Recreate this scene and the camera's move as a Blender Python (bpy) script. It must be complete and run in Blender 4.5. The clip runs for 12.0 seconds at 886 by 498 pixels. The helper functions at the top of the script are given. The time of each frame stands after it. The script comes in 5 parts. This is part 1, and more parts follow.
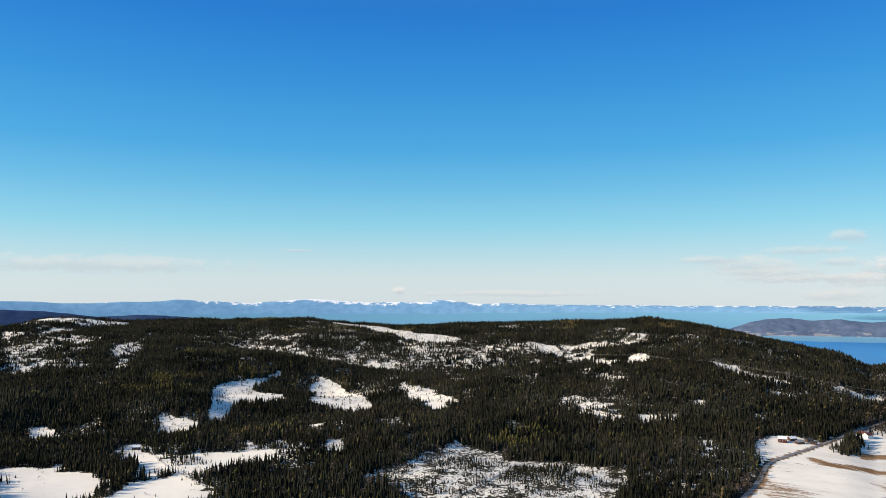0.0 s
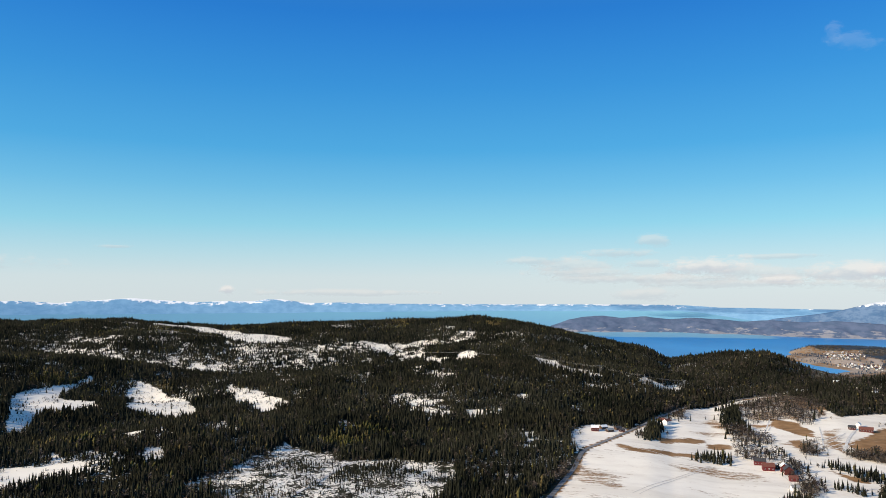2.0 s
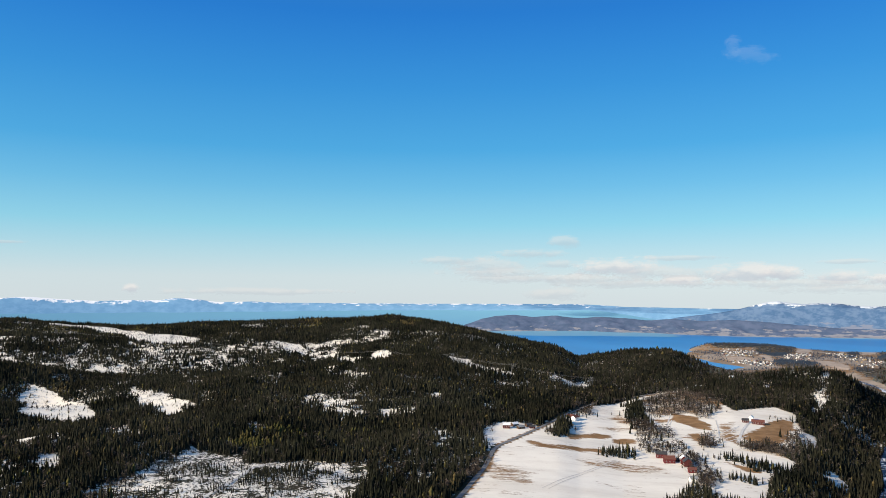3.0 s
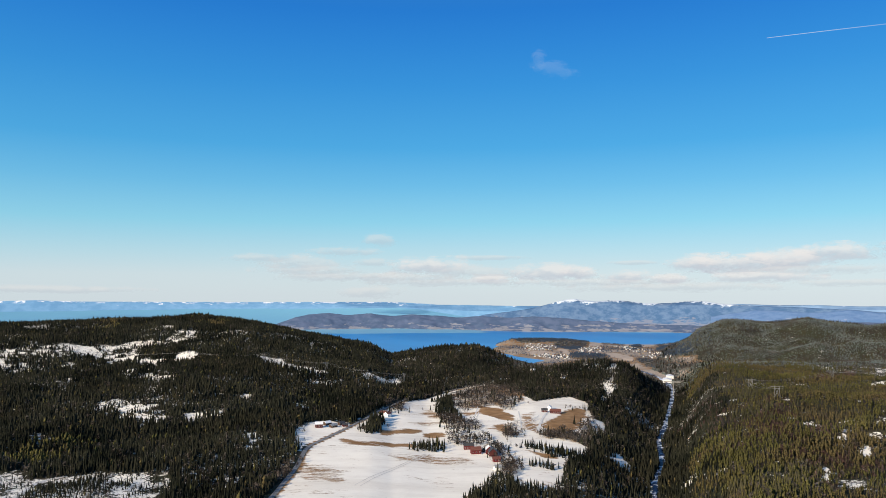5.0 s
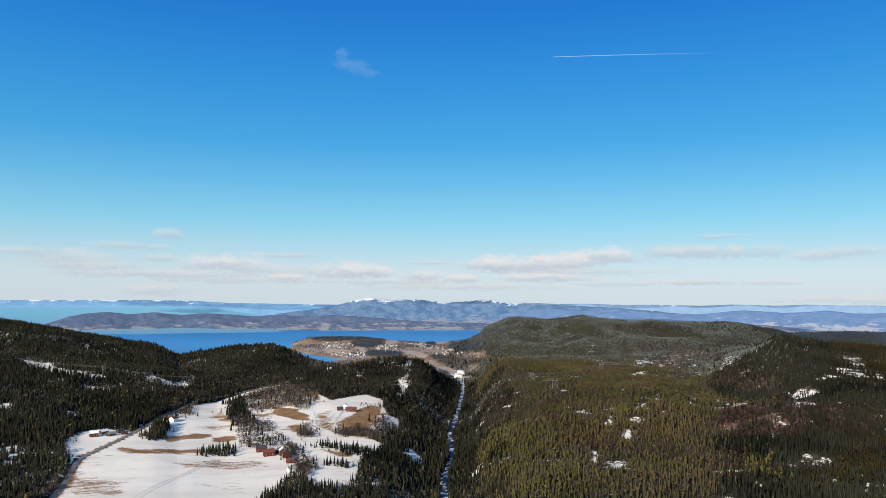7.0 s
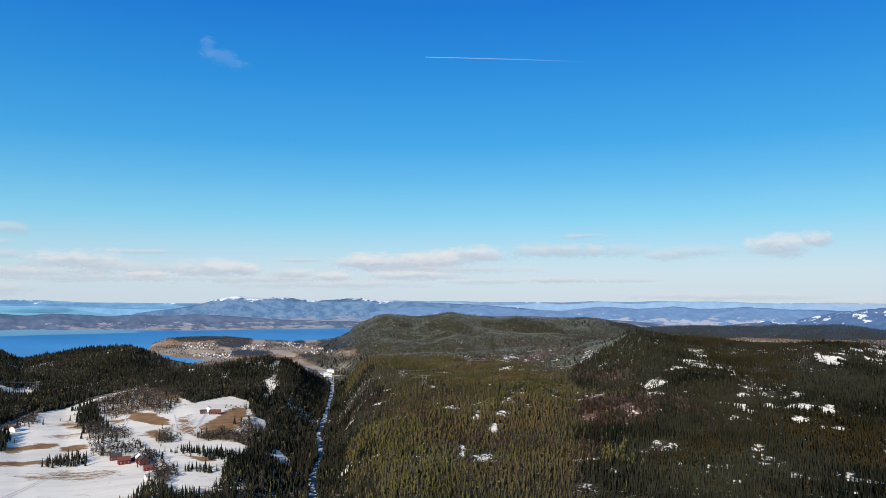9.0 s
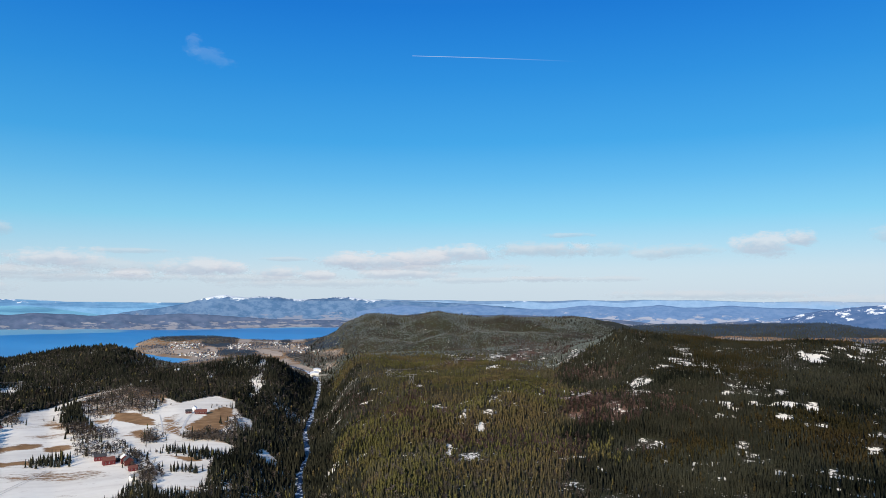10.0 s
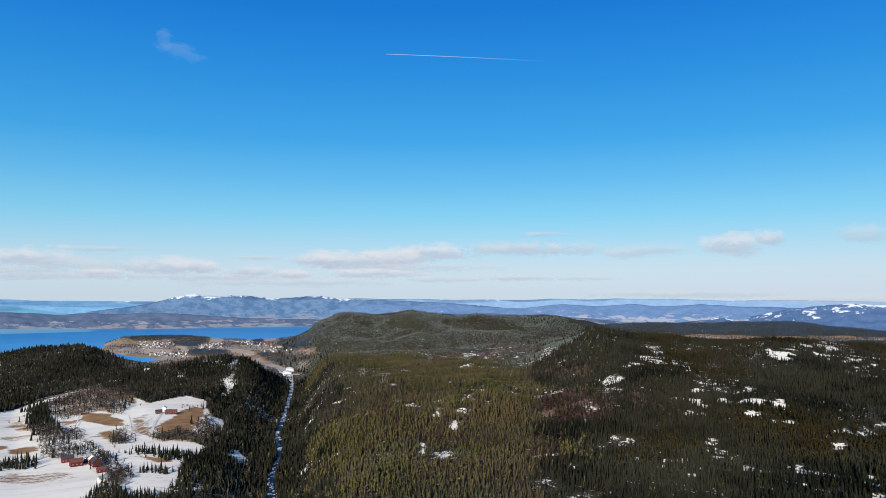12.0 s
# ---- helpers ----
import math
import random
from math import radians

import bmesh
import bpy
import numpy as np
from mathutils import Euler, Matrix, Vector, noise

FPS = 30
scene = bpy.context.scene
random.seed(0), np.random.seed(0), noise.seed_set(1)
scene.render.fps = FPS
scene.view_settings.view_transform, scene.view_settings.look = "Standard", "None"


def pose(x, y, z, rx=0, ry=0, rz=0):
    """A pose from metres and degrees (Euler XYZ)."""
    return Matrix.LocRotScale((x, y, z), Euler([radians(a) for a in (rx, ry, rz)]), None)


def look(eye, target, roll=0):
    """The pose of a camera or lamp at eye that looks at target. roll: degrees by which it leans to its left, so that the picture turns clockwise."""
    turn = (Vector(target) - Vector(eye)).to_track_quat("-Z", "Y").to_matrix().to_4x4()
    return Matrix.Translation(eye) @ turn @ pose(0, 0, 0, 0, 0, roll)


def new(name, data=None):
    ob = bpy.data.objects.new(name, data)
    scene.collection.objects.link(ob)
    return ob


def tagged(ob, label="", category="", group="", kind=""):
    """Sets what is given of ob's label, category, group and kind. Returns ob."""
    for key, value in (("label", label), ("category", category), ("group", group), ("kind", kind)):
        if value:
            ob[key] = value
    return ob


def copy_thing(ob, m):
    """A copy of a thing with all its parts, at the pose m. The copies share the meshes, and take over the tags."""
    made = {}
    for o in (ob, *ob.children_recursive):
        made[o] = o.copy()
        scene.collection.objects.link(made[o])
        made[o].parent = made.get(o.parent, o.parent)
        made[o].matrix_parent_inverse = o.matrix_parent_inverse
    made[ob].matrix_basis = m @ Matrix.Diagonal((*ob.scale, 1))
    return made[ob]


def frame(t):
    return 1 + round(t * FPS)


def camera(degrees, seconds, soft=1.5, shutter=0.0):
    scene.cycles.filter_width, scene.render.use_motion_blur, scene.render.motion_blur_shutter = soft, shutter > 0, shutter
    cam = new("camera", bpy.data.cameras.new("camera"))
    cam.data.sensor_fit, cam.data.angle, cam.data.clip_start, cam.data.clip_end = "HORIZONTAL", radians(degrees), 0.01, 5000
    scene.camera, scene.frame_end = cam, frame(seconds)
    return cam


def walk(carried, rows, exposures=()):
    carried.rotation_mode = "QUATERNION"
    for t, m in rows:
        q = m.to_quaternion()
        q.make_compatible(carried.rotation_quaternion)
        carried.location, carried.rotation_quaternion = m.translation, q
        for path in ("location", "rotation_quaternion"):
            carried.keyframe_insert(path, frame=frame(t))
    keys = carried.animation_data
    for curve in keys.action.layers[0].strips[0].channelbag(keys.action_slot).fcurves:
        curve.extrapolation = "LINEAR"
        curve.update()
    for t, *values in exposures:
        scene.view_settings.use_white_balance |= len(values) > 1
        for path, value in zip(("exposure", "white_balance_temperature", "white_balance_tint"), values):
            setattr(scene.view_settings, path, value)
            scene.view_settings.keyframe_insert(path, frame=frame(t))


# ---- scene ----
cam = camera(62.3, 12.0, soft=0.85)
MAST = Vector((0.0, 0.0, 180.0))


def aim(bearing, tilt, roll=0.0):
    b, p = radians(bearing), radians(tilt)
    return look(MAST, MAST + Vector((math.sin(b) * math.cos(p), math.cos(b) * math.cos(p), math.sin(p))) * 100, roll)


walk(cam, [
    (0.0, aim(-0.000, 4.037, -0.035)),
    (0.5, aim(3.171, 4.018, 0.013)),
    (1.0, aim(6.399, 4.000, -0.078)),
    (1.5, aim(9.678, 3.974, -0.068)),
    (2.0, aim(12.969, 3.950, -0.113)),
    (2.5, aim(16.293, 3.932, -0.098)),
    (3.0, aim(19.617, 3.888, -0.010)),
    (5.0, aim(33.995, 3.724, -0.088)),
    (5.5, aim(37.775, 3.707, -0.041)),
    (6.0, aim(41.654, 3.672, 0.039)),
    (6.5, aim(45.606, 3.647, 0.103)),
    (7.0, aim(49.631, 3.615, 0.139)),
    (7.5, aim(53.702, 3.574, 0.193)),
    (7.7, aim(55.386, 3.558, 0.135)),
    (8.0, aim(57.233, 3.534, 0.093)),
    (8.3, aim(58.332, 3.510, 0.051)),
    (8.7, aim(59.230, 3.478, -0.005)),
    (9.0, aim(59.700, 3.454, -0.047)),
    (9.3, aim(60.086, 3.430, -0.089)),
    (9.5, aim(60.231, 3.406, -0.047)),
    (10.0, aim(60.712, 3.370, -0.092)),
    (10.5, aim(61.188, 3.342, -0.113)),
    (11.0, aim(61.691, 3.322, -0.119)),
    (11.5, aim(62.220, 3.282, -0.144)),
    (12.0, aim(62.764, 3.270, -0.087)),
], exposures=((0.0, 0.33, 6950, 10), (6.0, 0.24, 6680, 10), (12.0, 0.16, 6180, 10)))

# ---- sky and sun ----
SUN_BEARING, SUN_HEIGHT = -100.0, 23.0
world = bpy.data.worlds.new("sky")
scene.world = world
world.use_nodes = True
wn, wl = world.node_tree.nodes, world.node_tree.links
sky = wn.new("ShaderNodeTexSky")
sky.sky_type, sky.sun_disc = "NISHITA", False
sky.sun_elevation, sky.sun_rotation = radians(SUN_HEIGHT), radians(SUN_BEARING % 360)
sky.altitude, sky.air_density, sky.dust_density, sky.ozone_density = 300, 1.0, 0.4, 3.0
# clear cold spring air: deep blue overhead, milky towards the horizon
way = wn.new("ShaderNodeTexCoord")
split = wn.new("ShaderNodeSeparateXYZ")
wl.new(way.outputs["Generated"], split.inputs[0])


def by_height(*stops):
    """A colour that changes with the height of the direction above the horizon."""
    k = wn.new("ShaderNodeValToRGB")
    e = k.color_ramp.elements
    for n_, (z_, col) in enumerate(stops):
        s_ = e[n_] if n_ < 2 else e.new(z_)
        s_.position, s_.color = z_, (*col, 1)
    wl.new(split.outputs[2], k.inputs[0])
    return k.outputs[0]


def blend(kind, fac, a_, b_):
    k = wn.new("ShaderNodeMix")
    k.data_type, k.blend_type = "RGBA", kind
    k.inputs[0].default_value = fac
    wl.new(a_, k.inputs[6])
    wl.new(b_, k.inputs[7])
    return k.outputs[2]


tinted = blend("MULTIPLY", 1.0, sky.outputs[0], by_height((0.0, (0.86, 0.91, 1.10)), (1.0, (0.25, 0.38, 0.5)), (0.04, (0.78, 0.95, 1.15)), (0.10, (0.46, 0.97, 1.25)),
                                                        (0.20, (0.22, 0.80, 1.20)), (0.33, (0.12, 0.64, 1.18)), (0.5, (0.2, 0.5, 0.8))))
clear_air = by_height((0.0, (4.9, 5.8, 6.5)), (1.0, (0.6, 1.2, 2.5)), (0.03, (4.8, 5.75, 6.4)), (0.06, (3.7, 5.5, 6.4)), (0.10, (2.2, 5.0, 6.4)), (0.15, (1.2, 4.0, 6.3)), (0.20, (0.56, 3.15, 6.1)), (0.28, (0.28, 2.35, 5.75)), (0.37, (0.12, 1.6, 5.3)), (0.55, (0.4, 1.4, 3.6)))
wl.new(blend("MIX", 0.82, tinted, clear_air), wn["Background"].inputs[0])
wn["Background"].inputs[1].default_value = 0.107

lamp = bpy.data.lights.new("sun", "SUN")
lamp.energy, lamp.angle, lamp.color = 5.0, radians(0.53), (1.0, 0.87, 0.68)
sun = new("sun", lamp)
sb, sh = radians(SUN_BEARING), radians(SUN_HEIGHT)
sun.matrix_world = look(Vector((math.sin(sb) * math.cos(sh), math.cos(sb) * math.cos(sh), math.sin(sh))) * 900, (0, 0, 0))


# ---- materials ----
def material(name, rough=0.8, spec=0.3):
    m = bpy.data.materials.new(name)
    m.use_nodes = True
    b = m.node_tree.nodes["Principled BSDF"]
    b.inputs["Roughness"].default_value = rough
    b.inputs["Specular IOR Level"].default_value = spec
    return m, m.node_tree.nodes, m.node_tree.links, b


def tex_noise(m, size, detail=4.0, rough=0.55, space="Position", stretch=None, turn=None):
    n, l = m.node_tree.nodes, m.node_tree.links
    t = n.new("ShaderNodeTexNoise")
    t.inputs["Scale"].default_value, t.inputs["Detail"].default_value, t.inputs["Roughness"].default_value = 1.0 / size, detail, rough
    g = n.new("ShaderNodeNewGeometry") if space == "Position" else n.new("ShaderNodeTexCoord")
    src = g.outputs[space]
    if stretch:
        mp = n.new("ShaderNodeMapping")
        mp.inputs["Scale"].default_value = stretch
        l.new(src, mp.inputs[0])
        src = mp.outputs[0]
    if turn is not None:
        mp = n.new("ShaderNodeMapping")
        mp.vector_type = "TEXTURE"
        mp.inputs["Rotation"].default_value, mp.inputs["Scale"].default_value = (0, 0, radians(turn)), (4, 1, 1)
        l.new(src, mp.inputs[0])
        src = mp.outputs[0]
    l.new(src, t.inputs["Vector"])
    return t.outputs["Fac"]


def sums(m, op, a, b, clamp=False):
    n, l = m.node_tree.nodes, m.node_tree.links
    k = n.new("ShaderNodeMath")
    k.operation, k.use_clamp = op, clamp
    for i, v in enumerate((a, b)):
        if v is None:
            continue
        if isinstance(v, (int, float)):
            k.inputs[i].default_value = v
        else:
            l.new(v, k.inputs[i])
    return k.outputs[0]


def ramp(m, fac, lo, hi, a=0.0, b=1.0):
    n, l = m.node_tree.nodes, m.node_tree.links
    k = n.new("ShaderNodeMapRange")
    k.interpolation_type = "SMOOTHSTEP"
    for i, v in enumerate((lo, hi, a, b), 1):
        k.inputs[i].default_value = v
    l.new(fac, k.inputs[0])
    return k.outputs[0]


def mix(m, fac, a, b):
    n, l = m.node_tree.nodes, m.node_tree.links
    k = n.new("ShaderNodeMix")
    k.data_type = "RGBA"
    if isinstance(fac, (int, float)):
        k.inputs[0].default_value = fac
    else:
        l.new(fac, k.inputs[0])
    for i, v in ((6, a), (7, b)):
        if isinstance(v, tuple):
            k.inputs[i].default_value = (*v, 1)
        else:
            l.new(v, k.inputs[i])
    return k.outputs[2]


def layer(m, name):
    a = m.node_tree.nodes.new("ShaderNodeAttribute")
    a.attribute_name = name
    return a.outputs["Fac"]


def relief(m, bsdf, fac, strength, distance):
    n, l = m.node_tree.nodes, m.node_tree.links
    k = n.new("ShaderNodeBump")
    k.inputs["Strength"].default_value, k.inputs["Distance"].default_value = strength, distance
    l.new(fac, k.inputs["Height"])
    l.new(k.outputs[0], bsdf.inputs["Normal"])


def simple(name, low, high, size, rough=0.8, spec=0.3, bump=0.0):
    m, n, l, b = material(name, rough, spec)
    f = ramp(m, tex_noise(m, size), 0.3, 0.7)
    l.new(mix(m, f, low, high), b.inputs["Base Color"])
    if bump:
        relief(m, b, tex_noise(m, size * 0.4), 0.6, bump)
    return m


def land_material():
    m, n, l, b = material("land", 0.9, 0.15)
    big, mid, fine = tex_noise(m, 60, 5), tex_noise(m, 14, 5, 0.6), tex_noise(m, 3.5, 4, 0.65)
    moss = mix(m, ramp(m, mid, 0.35, 0.65), (0.020, 0.020, 0.012), (0.050, 0.041, 0.026))
    moss = mix(m, ramp(m, big, 0.4, 0.65), moss, (0.034, 0.036, 0.017))
    straw = mix(m, ramp(m, mid, 0.3, 0.7), (0.225, 0.122, 0.052), (0.385, 0.225, 0.105))
    straw = mix(m, ramp(m, fine, 0.4, 0.8, 0.0, 0.5), straw, (0.12, 0.085, 0.05))
    slash = mix(m, ramp(m, fine, 0.4, 0.6), (0.085, 0.05, 0.038), (0.22, 0.13, 0.095))
    white = mix(m, ramp(m, mid, 0.3, 0.8), (0.96, 0.91, 0.81), (0.91, 0.855, 0.76))
    # thin ground first: moss, then cut-over slash, then meadow straw
    colour = mix(m, ramp(m, layer(m, "cut"), 0.4, 0.6), moss, slash)
    open_ = ramp(m, sums(m, "ADD", layer(m, "meadow"), sums(m, "MULTIPLY", sums(m, "SUBTRACT", mid, 0.5), 0.3)), 0.45, 0.55)
    pale = mix(m, ramp(m, mid, 0.3, 0.7), (0.37, 0.295, 0.235), (0.52, 0.425, 0.345))
    straw = mix(m, ramp(m, layer(m, "meadow"), 1.2, 1.6), straw, pale)
    colour = mix(m, open_, colour, straw)
    colour = mix(m, ramp(m, sums(m, "ADD", layer(m, "rock"), sums(m, "SUBTRACT", mid, 0.5)), 0.3, 0.5), colour, (0.26, 0.235, 0.20))
    # snow lies where its cover outweighs the broken ground
    lumps = sums(m, "ADD", sums(m, "MULTIPLY", mid, 0.45), sums(m, "MULTIPLY", fine, 0.55))
    lumps = sums(m, "ADD", sums(m, "MULTIPLY", sums(m, "SUBTRACT", lumps, 0.5), 3.0), 0.5)
    drift = sums(m, "ADD", sums(m, "MULTIPLY", sums(m, "SUBTRACT", tex_noise(m, 5, 5, 0.6, "Position", None, -38), 0.5), 1.7), 0.5)
    k = n.new("ShaderNodeMix")
    l.new(ramp(m, layer(m, "meadow"), 0.3, 0.6), k.inputs[0])
    l.new(lumps, k.inputs[2])
    l.new(drift, k.inputs[3])
    edge = sums(m, "SUBTRACT", layer(m, "snow"), k.outputs[0])
    # crisp edges in the woods, thin melting ones on the fields
    soft_edge = n.new("ShaderNodeMix")
    l.new(ramp(m, layer(m, "meadow"), 0.3, 0.6), soft_edge.inputs[0])
    l.new(ramp(m, edge, -0.09, 0.09), soft_edge.inputs[2])
    l.new(ramp(m, sums(m, "ADD", edge, sums(m, "MULTIPLY", sums(m, "SUBTRACT", fine, 0.5), 0.9)), -0.30, 0.24), soft_edge.inputs[3])
    cover = soft_edge.outputs[0]
    # on the thawing fields straw shows through the thinnest snow
    thaw = ramp(m, tex_noise(m, 18, 6, 0.62, "Position", None, -38), 0.45, 0.68, 0.0, 0.16)
    damp = ramp(m, tex_noise(m, 75, 4, 0.6, "Position", None, -38), 0.42, 0.66, 0.0, 0.24)
    thaw = sums(m, "ADD", thaw, damp)
    white = mix(m, sums(m, "MULTIPLY", thaw, ramp(m, layer(m, "meadow"), 0.4, 0.7)), white, (0.50, 0.43, 0.345))
    colour = mix(m, cover, colour, white)
    l.new(colour, b.inputs["Base Color"])
    relief(m, b, sums(m, "ADD", mid, fine), 0.3, 0.5)
    return m


def needle_material(name, dark, light, warm):
    m, n, l, b = material(name, 0.95, 0.0)
    c = mix(m, layer(m, "tone"), dark, light)
    stand = ramp(m, tex_noise(m, 90, 3), 0.42, 0.62, 0.0, 0.75)
    c = mix(m, stand, c, warm)
    c = mix(m, ramp(m, tex_noise(m, 38, 4, 0.6), 0.48, 0.7, 0.0, 0.55), c, tuple(0.62 * v for v in dark))
    c = mix(m, ramp(m, tex_noise(m, 1.2, 3), 0.45, 0.75, 0.0, 0.4), c, tuple(0.5 * v for v in dark))
    l.new(c, b.inputs["Base Color"])
    return m


LAND = land_material()
SPRUCE = needle_material("spruce_needles", (0.0075, 0.0095, 0.007), (0.040, 0.041, 0.029), (0.032, 0.031, 0.021))
PINE = needle_material("pine_needles", (0.072, 0.069, 0.026), (0.116, 0.107, 0.039), (0.122, 0.089, 0.046))
# olive spruce, its dark tones lifted to paint in the plateau's haze
OLIVE = needle_material("hazed_olive_needles", (0.047, 0.046, 0.027), (0.085, 0.078, 0.044), (0.082, 0.067, 0.038))
# pale grey-green: the haze before the far hill is painted into the needles
HAZED = needle_material("hazed_spruce_needles", (0.146, 0.172, 0.162), (0.164, 0.188, 0.174), (0.162, 0.174, 0.142))
HEATH = needle_material("heath_pine_needles", (0.025, 0.022, 0.010), (0.047, 0.039, 0.017), (0.046, 0.033, 0.015))
# dark spruce with the blue of distant air painted into its colour
HAZE_BLUE = needle_material("haze_blue_needles", (0.040, 0.062, 0.098), (0.056, 0.080, 0.116), (0.052, 0.072, 0.102))
TWIG = needle_material("bare_twigs", (0.040, 0.033, 0.028), (0.160, 0.136, 0.117), (0.085, 0.066, 0.054))
RED_TWIG = needle_material("red_twigs", (0.060, 0.040, 0.035), (0.15, 0.10, 0.085), (0.095, 0.056, 0.046))
BARK = simple("bark", (0.07, 0.05, 0.035), (0.16, 0.12, 0.09), 0.5)


# ---- building helpers ----
def link_mesh(name, verts, faces, mat, sides=3, smooth=False):
    """One mesh object from arrays of points and of equal-sided faces."""
    me = bpy.data.meshes.new(name)
    verts, faces = np.asarray(verts, np.float32), np.asarray(faces, np.int32)
    me.vertices.add(len(verts))
    me.vertices.foreach_set("co", verts.ravel())
    me.loops.add(faces.size)
    me.loops.foreach_set("vertex_index", faces.ravel())
    me.polygons.add(len(faces))
    me.polygons.foreach_set("loop_start", np.arange(0, faces.size, sides, dtype=np.int32))
    if smooth:
        me.polygons.foreach_set("use_smooth", np.ones(len(faces), bool))
    me.materials.append(mat)
    me.update(calc_edges=True)
    me.validate()
    return new(name, me)


def grid_faces(rows, cols):
    i = np.arange(rows - 1)[:, None] * cols + np.arange(cols - 1)[None, :]
    i = i.ravel()
    return np.stack([i, i + 1, i + cols + 1, i + cols], 1)


def part(name, bm, mat, parent, label=""):
    me = bpy.data.meshes.new(name)
    bm.to_mesh(me)
    bm.free()
    me.materials.append(mat)
    ob = new(name, me)
    ob.parent = parent
    if label:
        tagged(ob, label)
    return ob


def scalar(ob, name, values):
    ob.data.attributes.new(name, "FLOAT", "POINT").data.foreach_set("value", np.asarray(values, np.float32))


# ---- lie of the land: metres, the mast of the view at the origin, bearings clockwise from +y ----
PLAN = 1.2  # the plan of ridges and river below is drawn in units of 1.2 m
SEA = -36.0
_lat = np.random.RandomState(7).rand(256, 256)


def vnoise(x, y, size, seed=0):
    """Smooth value noise from -1 to 1 with lumps of about that many metres."""
    u, v = x / size + seed * 17.31, y / size + seed * 5.77
    i, j = np.floor(u).astype(int), np.floor(v).astype(int)
    a, b = u - i, v - j
    a, b = a * a * (3 - 2 * a), b * b * (3 - 2 * b)
    g = lambda p, q: _lat[p % 256, q % 256]
    n = (g(i, j) * (1 - a) + g(i + 1, j) * a) * (1 - b) + (g(i, j + 1) * (1 - a) + g(i + 1, j + 1) * a) * b
    return 2 * n - 1


def step(a, b, x):
    s = np.clip((x - a) / (b - a), 0, 1)
    return s * s * (3 - 2 * s)


def at(bearing, r):
    a = math.radians(bearing)
    return r * math.sin(a), r * math.cos(a)


def along(x, y, line):
    """Nearest distance to a line of points, the value carried along it, and the nearest point's distance from the origin."""
    best, val, rad = np.full(np.shape(x), 1e9), np.zeros(np.shape(x)), np.zeros(np.shape(x))
    for (x0, y0, z0), (x1, y1, z1) in zip(line[:-1], line[1:]):
        dx, dy = x1 - x0, y1 - y0
        s = np.clip(((x - x0) * dx + (y - y0) * dy) / (dx * dx + dy * dy), 0, 1)
        px, py = x0 + s * dx, y0 + s * dy
        d = np.hypot(x - px, y - py)
        m = d < best
        best = np.where(m, d, best)
        val = np.where(m, z0 + s * (z1 - z0), val)
        rad = np.where(m, np.hypot(px, py), rad)
    return best, val, rad


RIDGES = []


def ridge(front, back, *pts):
    """A crest through (bearing, distance, height), falling away within front metres towards the origin and back metres beyond."""
    RIDGES.append((front, back, np.array(pts, float)))


ridge(760, 420, (-36, 2250, 56), (-30, 2300, 62), (-24, 2350, 66), (-15, 2450, 88), (-9.8, 2350, 94), (-3.7, 2250, 80),
      (3.3, 2200, 85), (9.4, 2150, 88), (15, 2050, 95), (19.7, 2000, 86), (23.7, 1950, 63), (28.4, 1850, 37), (30, 1800, 14))
ridge(330, 260, (28.4, 1850, 34), (30, 1800, 16), (33.3, 1780, 30), (36.7, 1700, 36), (38.2, 1650, 22), (39.3, 1600, 10), (41.5, 1500, 4))
ridge(280, 230, (42, 1500, 8), (43.7, 1500, 18), (46.3, 1450, 30), (48, 1400, 25), (49.4, 1370, 10))
ridge(240, 200, (35.5, 1060, 6), (38, 1120, 13), (41, 1130, 15), (44, 1150, 12))
ridge(380, 400, (49.6, 2380, -40), (50, 2370, -14), (51.4, 2360, 4), (52.4, 2350, 25), (53, 2350, 48), (53.8, 2340, 60), (54.7, 2330, 75), (55.6, 2330, 78), (57, 2330, 71), (58.9, 2330, 74), (60.3, 2320, 89),
      (61.8, 2330, 79), (64, 2330, 71), (65.4, 2330, 77), (66.5, 2340, 68), (68.5, 2350, 64), (71.2, 2370, 56), (73.4, 2390, 45), (75, 2400, 28), (79, 2450, 24))
ridge(210, 260, (69.3, 1230, 32), (70.6, 1240, 46), (72.2, 1250, 64), (73.9, 1250, 87), (74.7, 1250, 91), (76.4, 1270, 83), (78.5, 1280, 73))
ridge(430, 260, (76.4, 1270, 79), (82.4, 1300, 70), (88, 1350, 70), (93.8, 1400, 65), (99, 1400, 63))
ridge(230, 300, (-24.5, 1430, 26), (-21.5, 1470, 46), (-17, 1500, 55), (-13, 1520, 56), (-9, 1480, 46), (-5, 1420, 34))
ridge(200, 420, (-7, 1380, 30), (-2, 1310, 33), (4, 1300, 35), (8, 1330, 30))
ridge(350, 300, (75, 3000, 14), (77.6, 3000, 20), (80.5, 3000, 25), (87, 3000, 30), (91, 3000, 16), (94, 3000, 4), (99, 3000, 0))
ridge(150, 160, (37.8, 2740, -30), (38.3, 2740, -18), (39.3, 2750, -1), (41.5, 2750, 1), (43.5, 2750, -2), (46, 2760, -16))
ridge(250, 330, (36.9, 2600, -40), (38.4, 2500, -16), (41, 2420, -14), (45, 2450, -13), (50, 2400, -12), (53, 2350, -12))
ridge(240, 260, (-40, 2450, 60), (-33, 2450, 72), (-31, 2450, 80), (-29, 2450, 97), (-26.7, 2450, 101), (-23, 2450, 85), (-20.4, 2450, 87), (-17.2, 2450, 90))
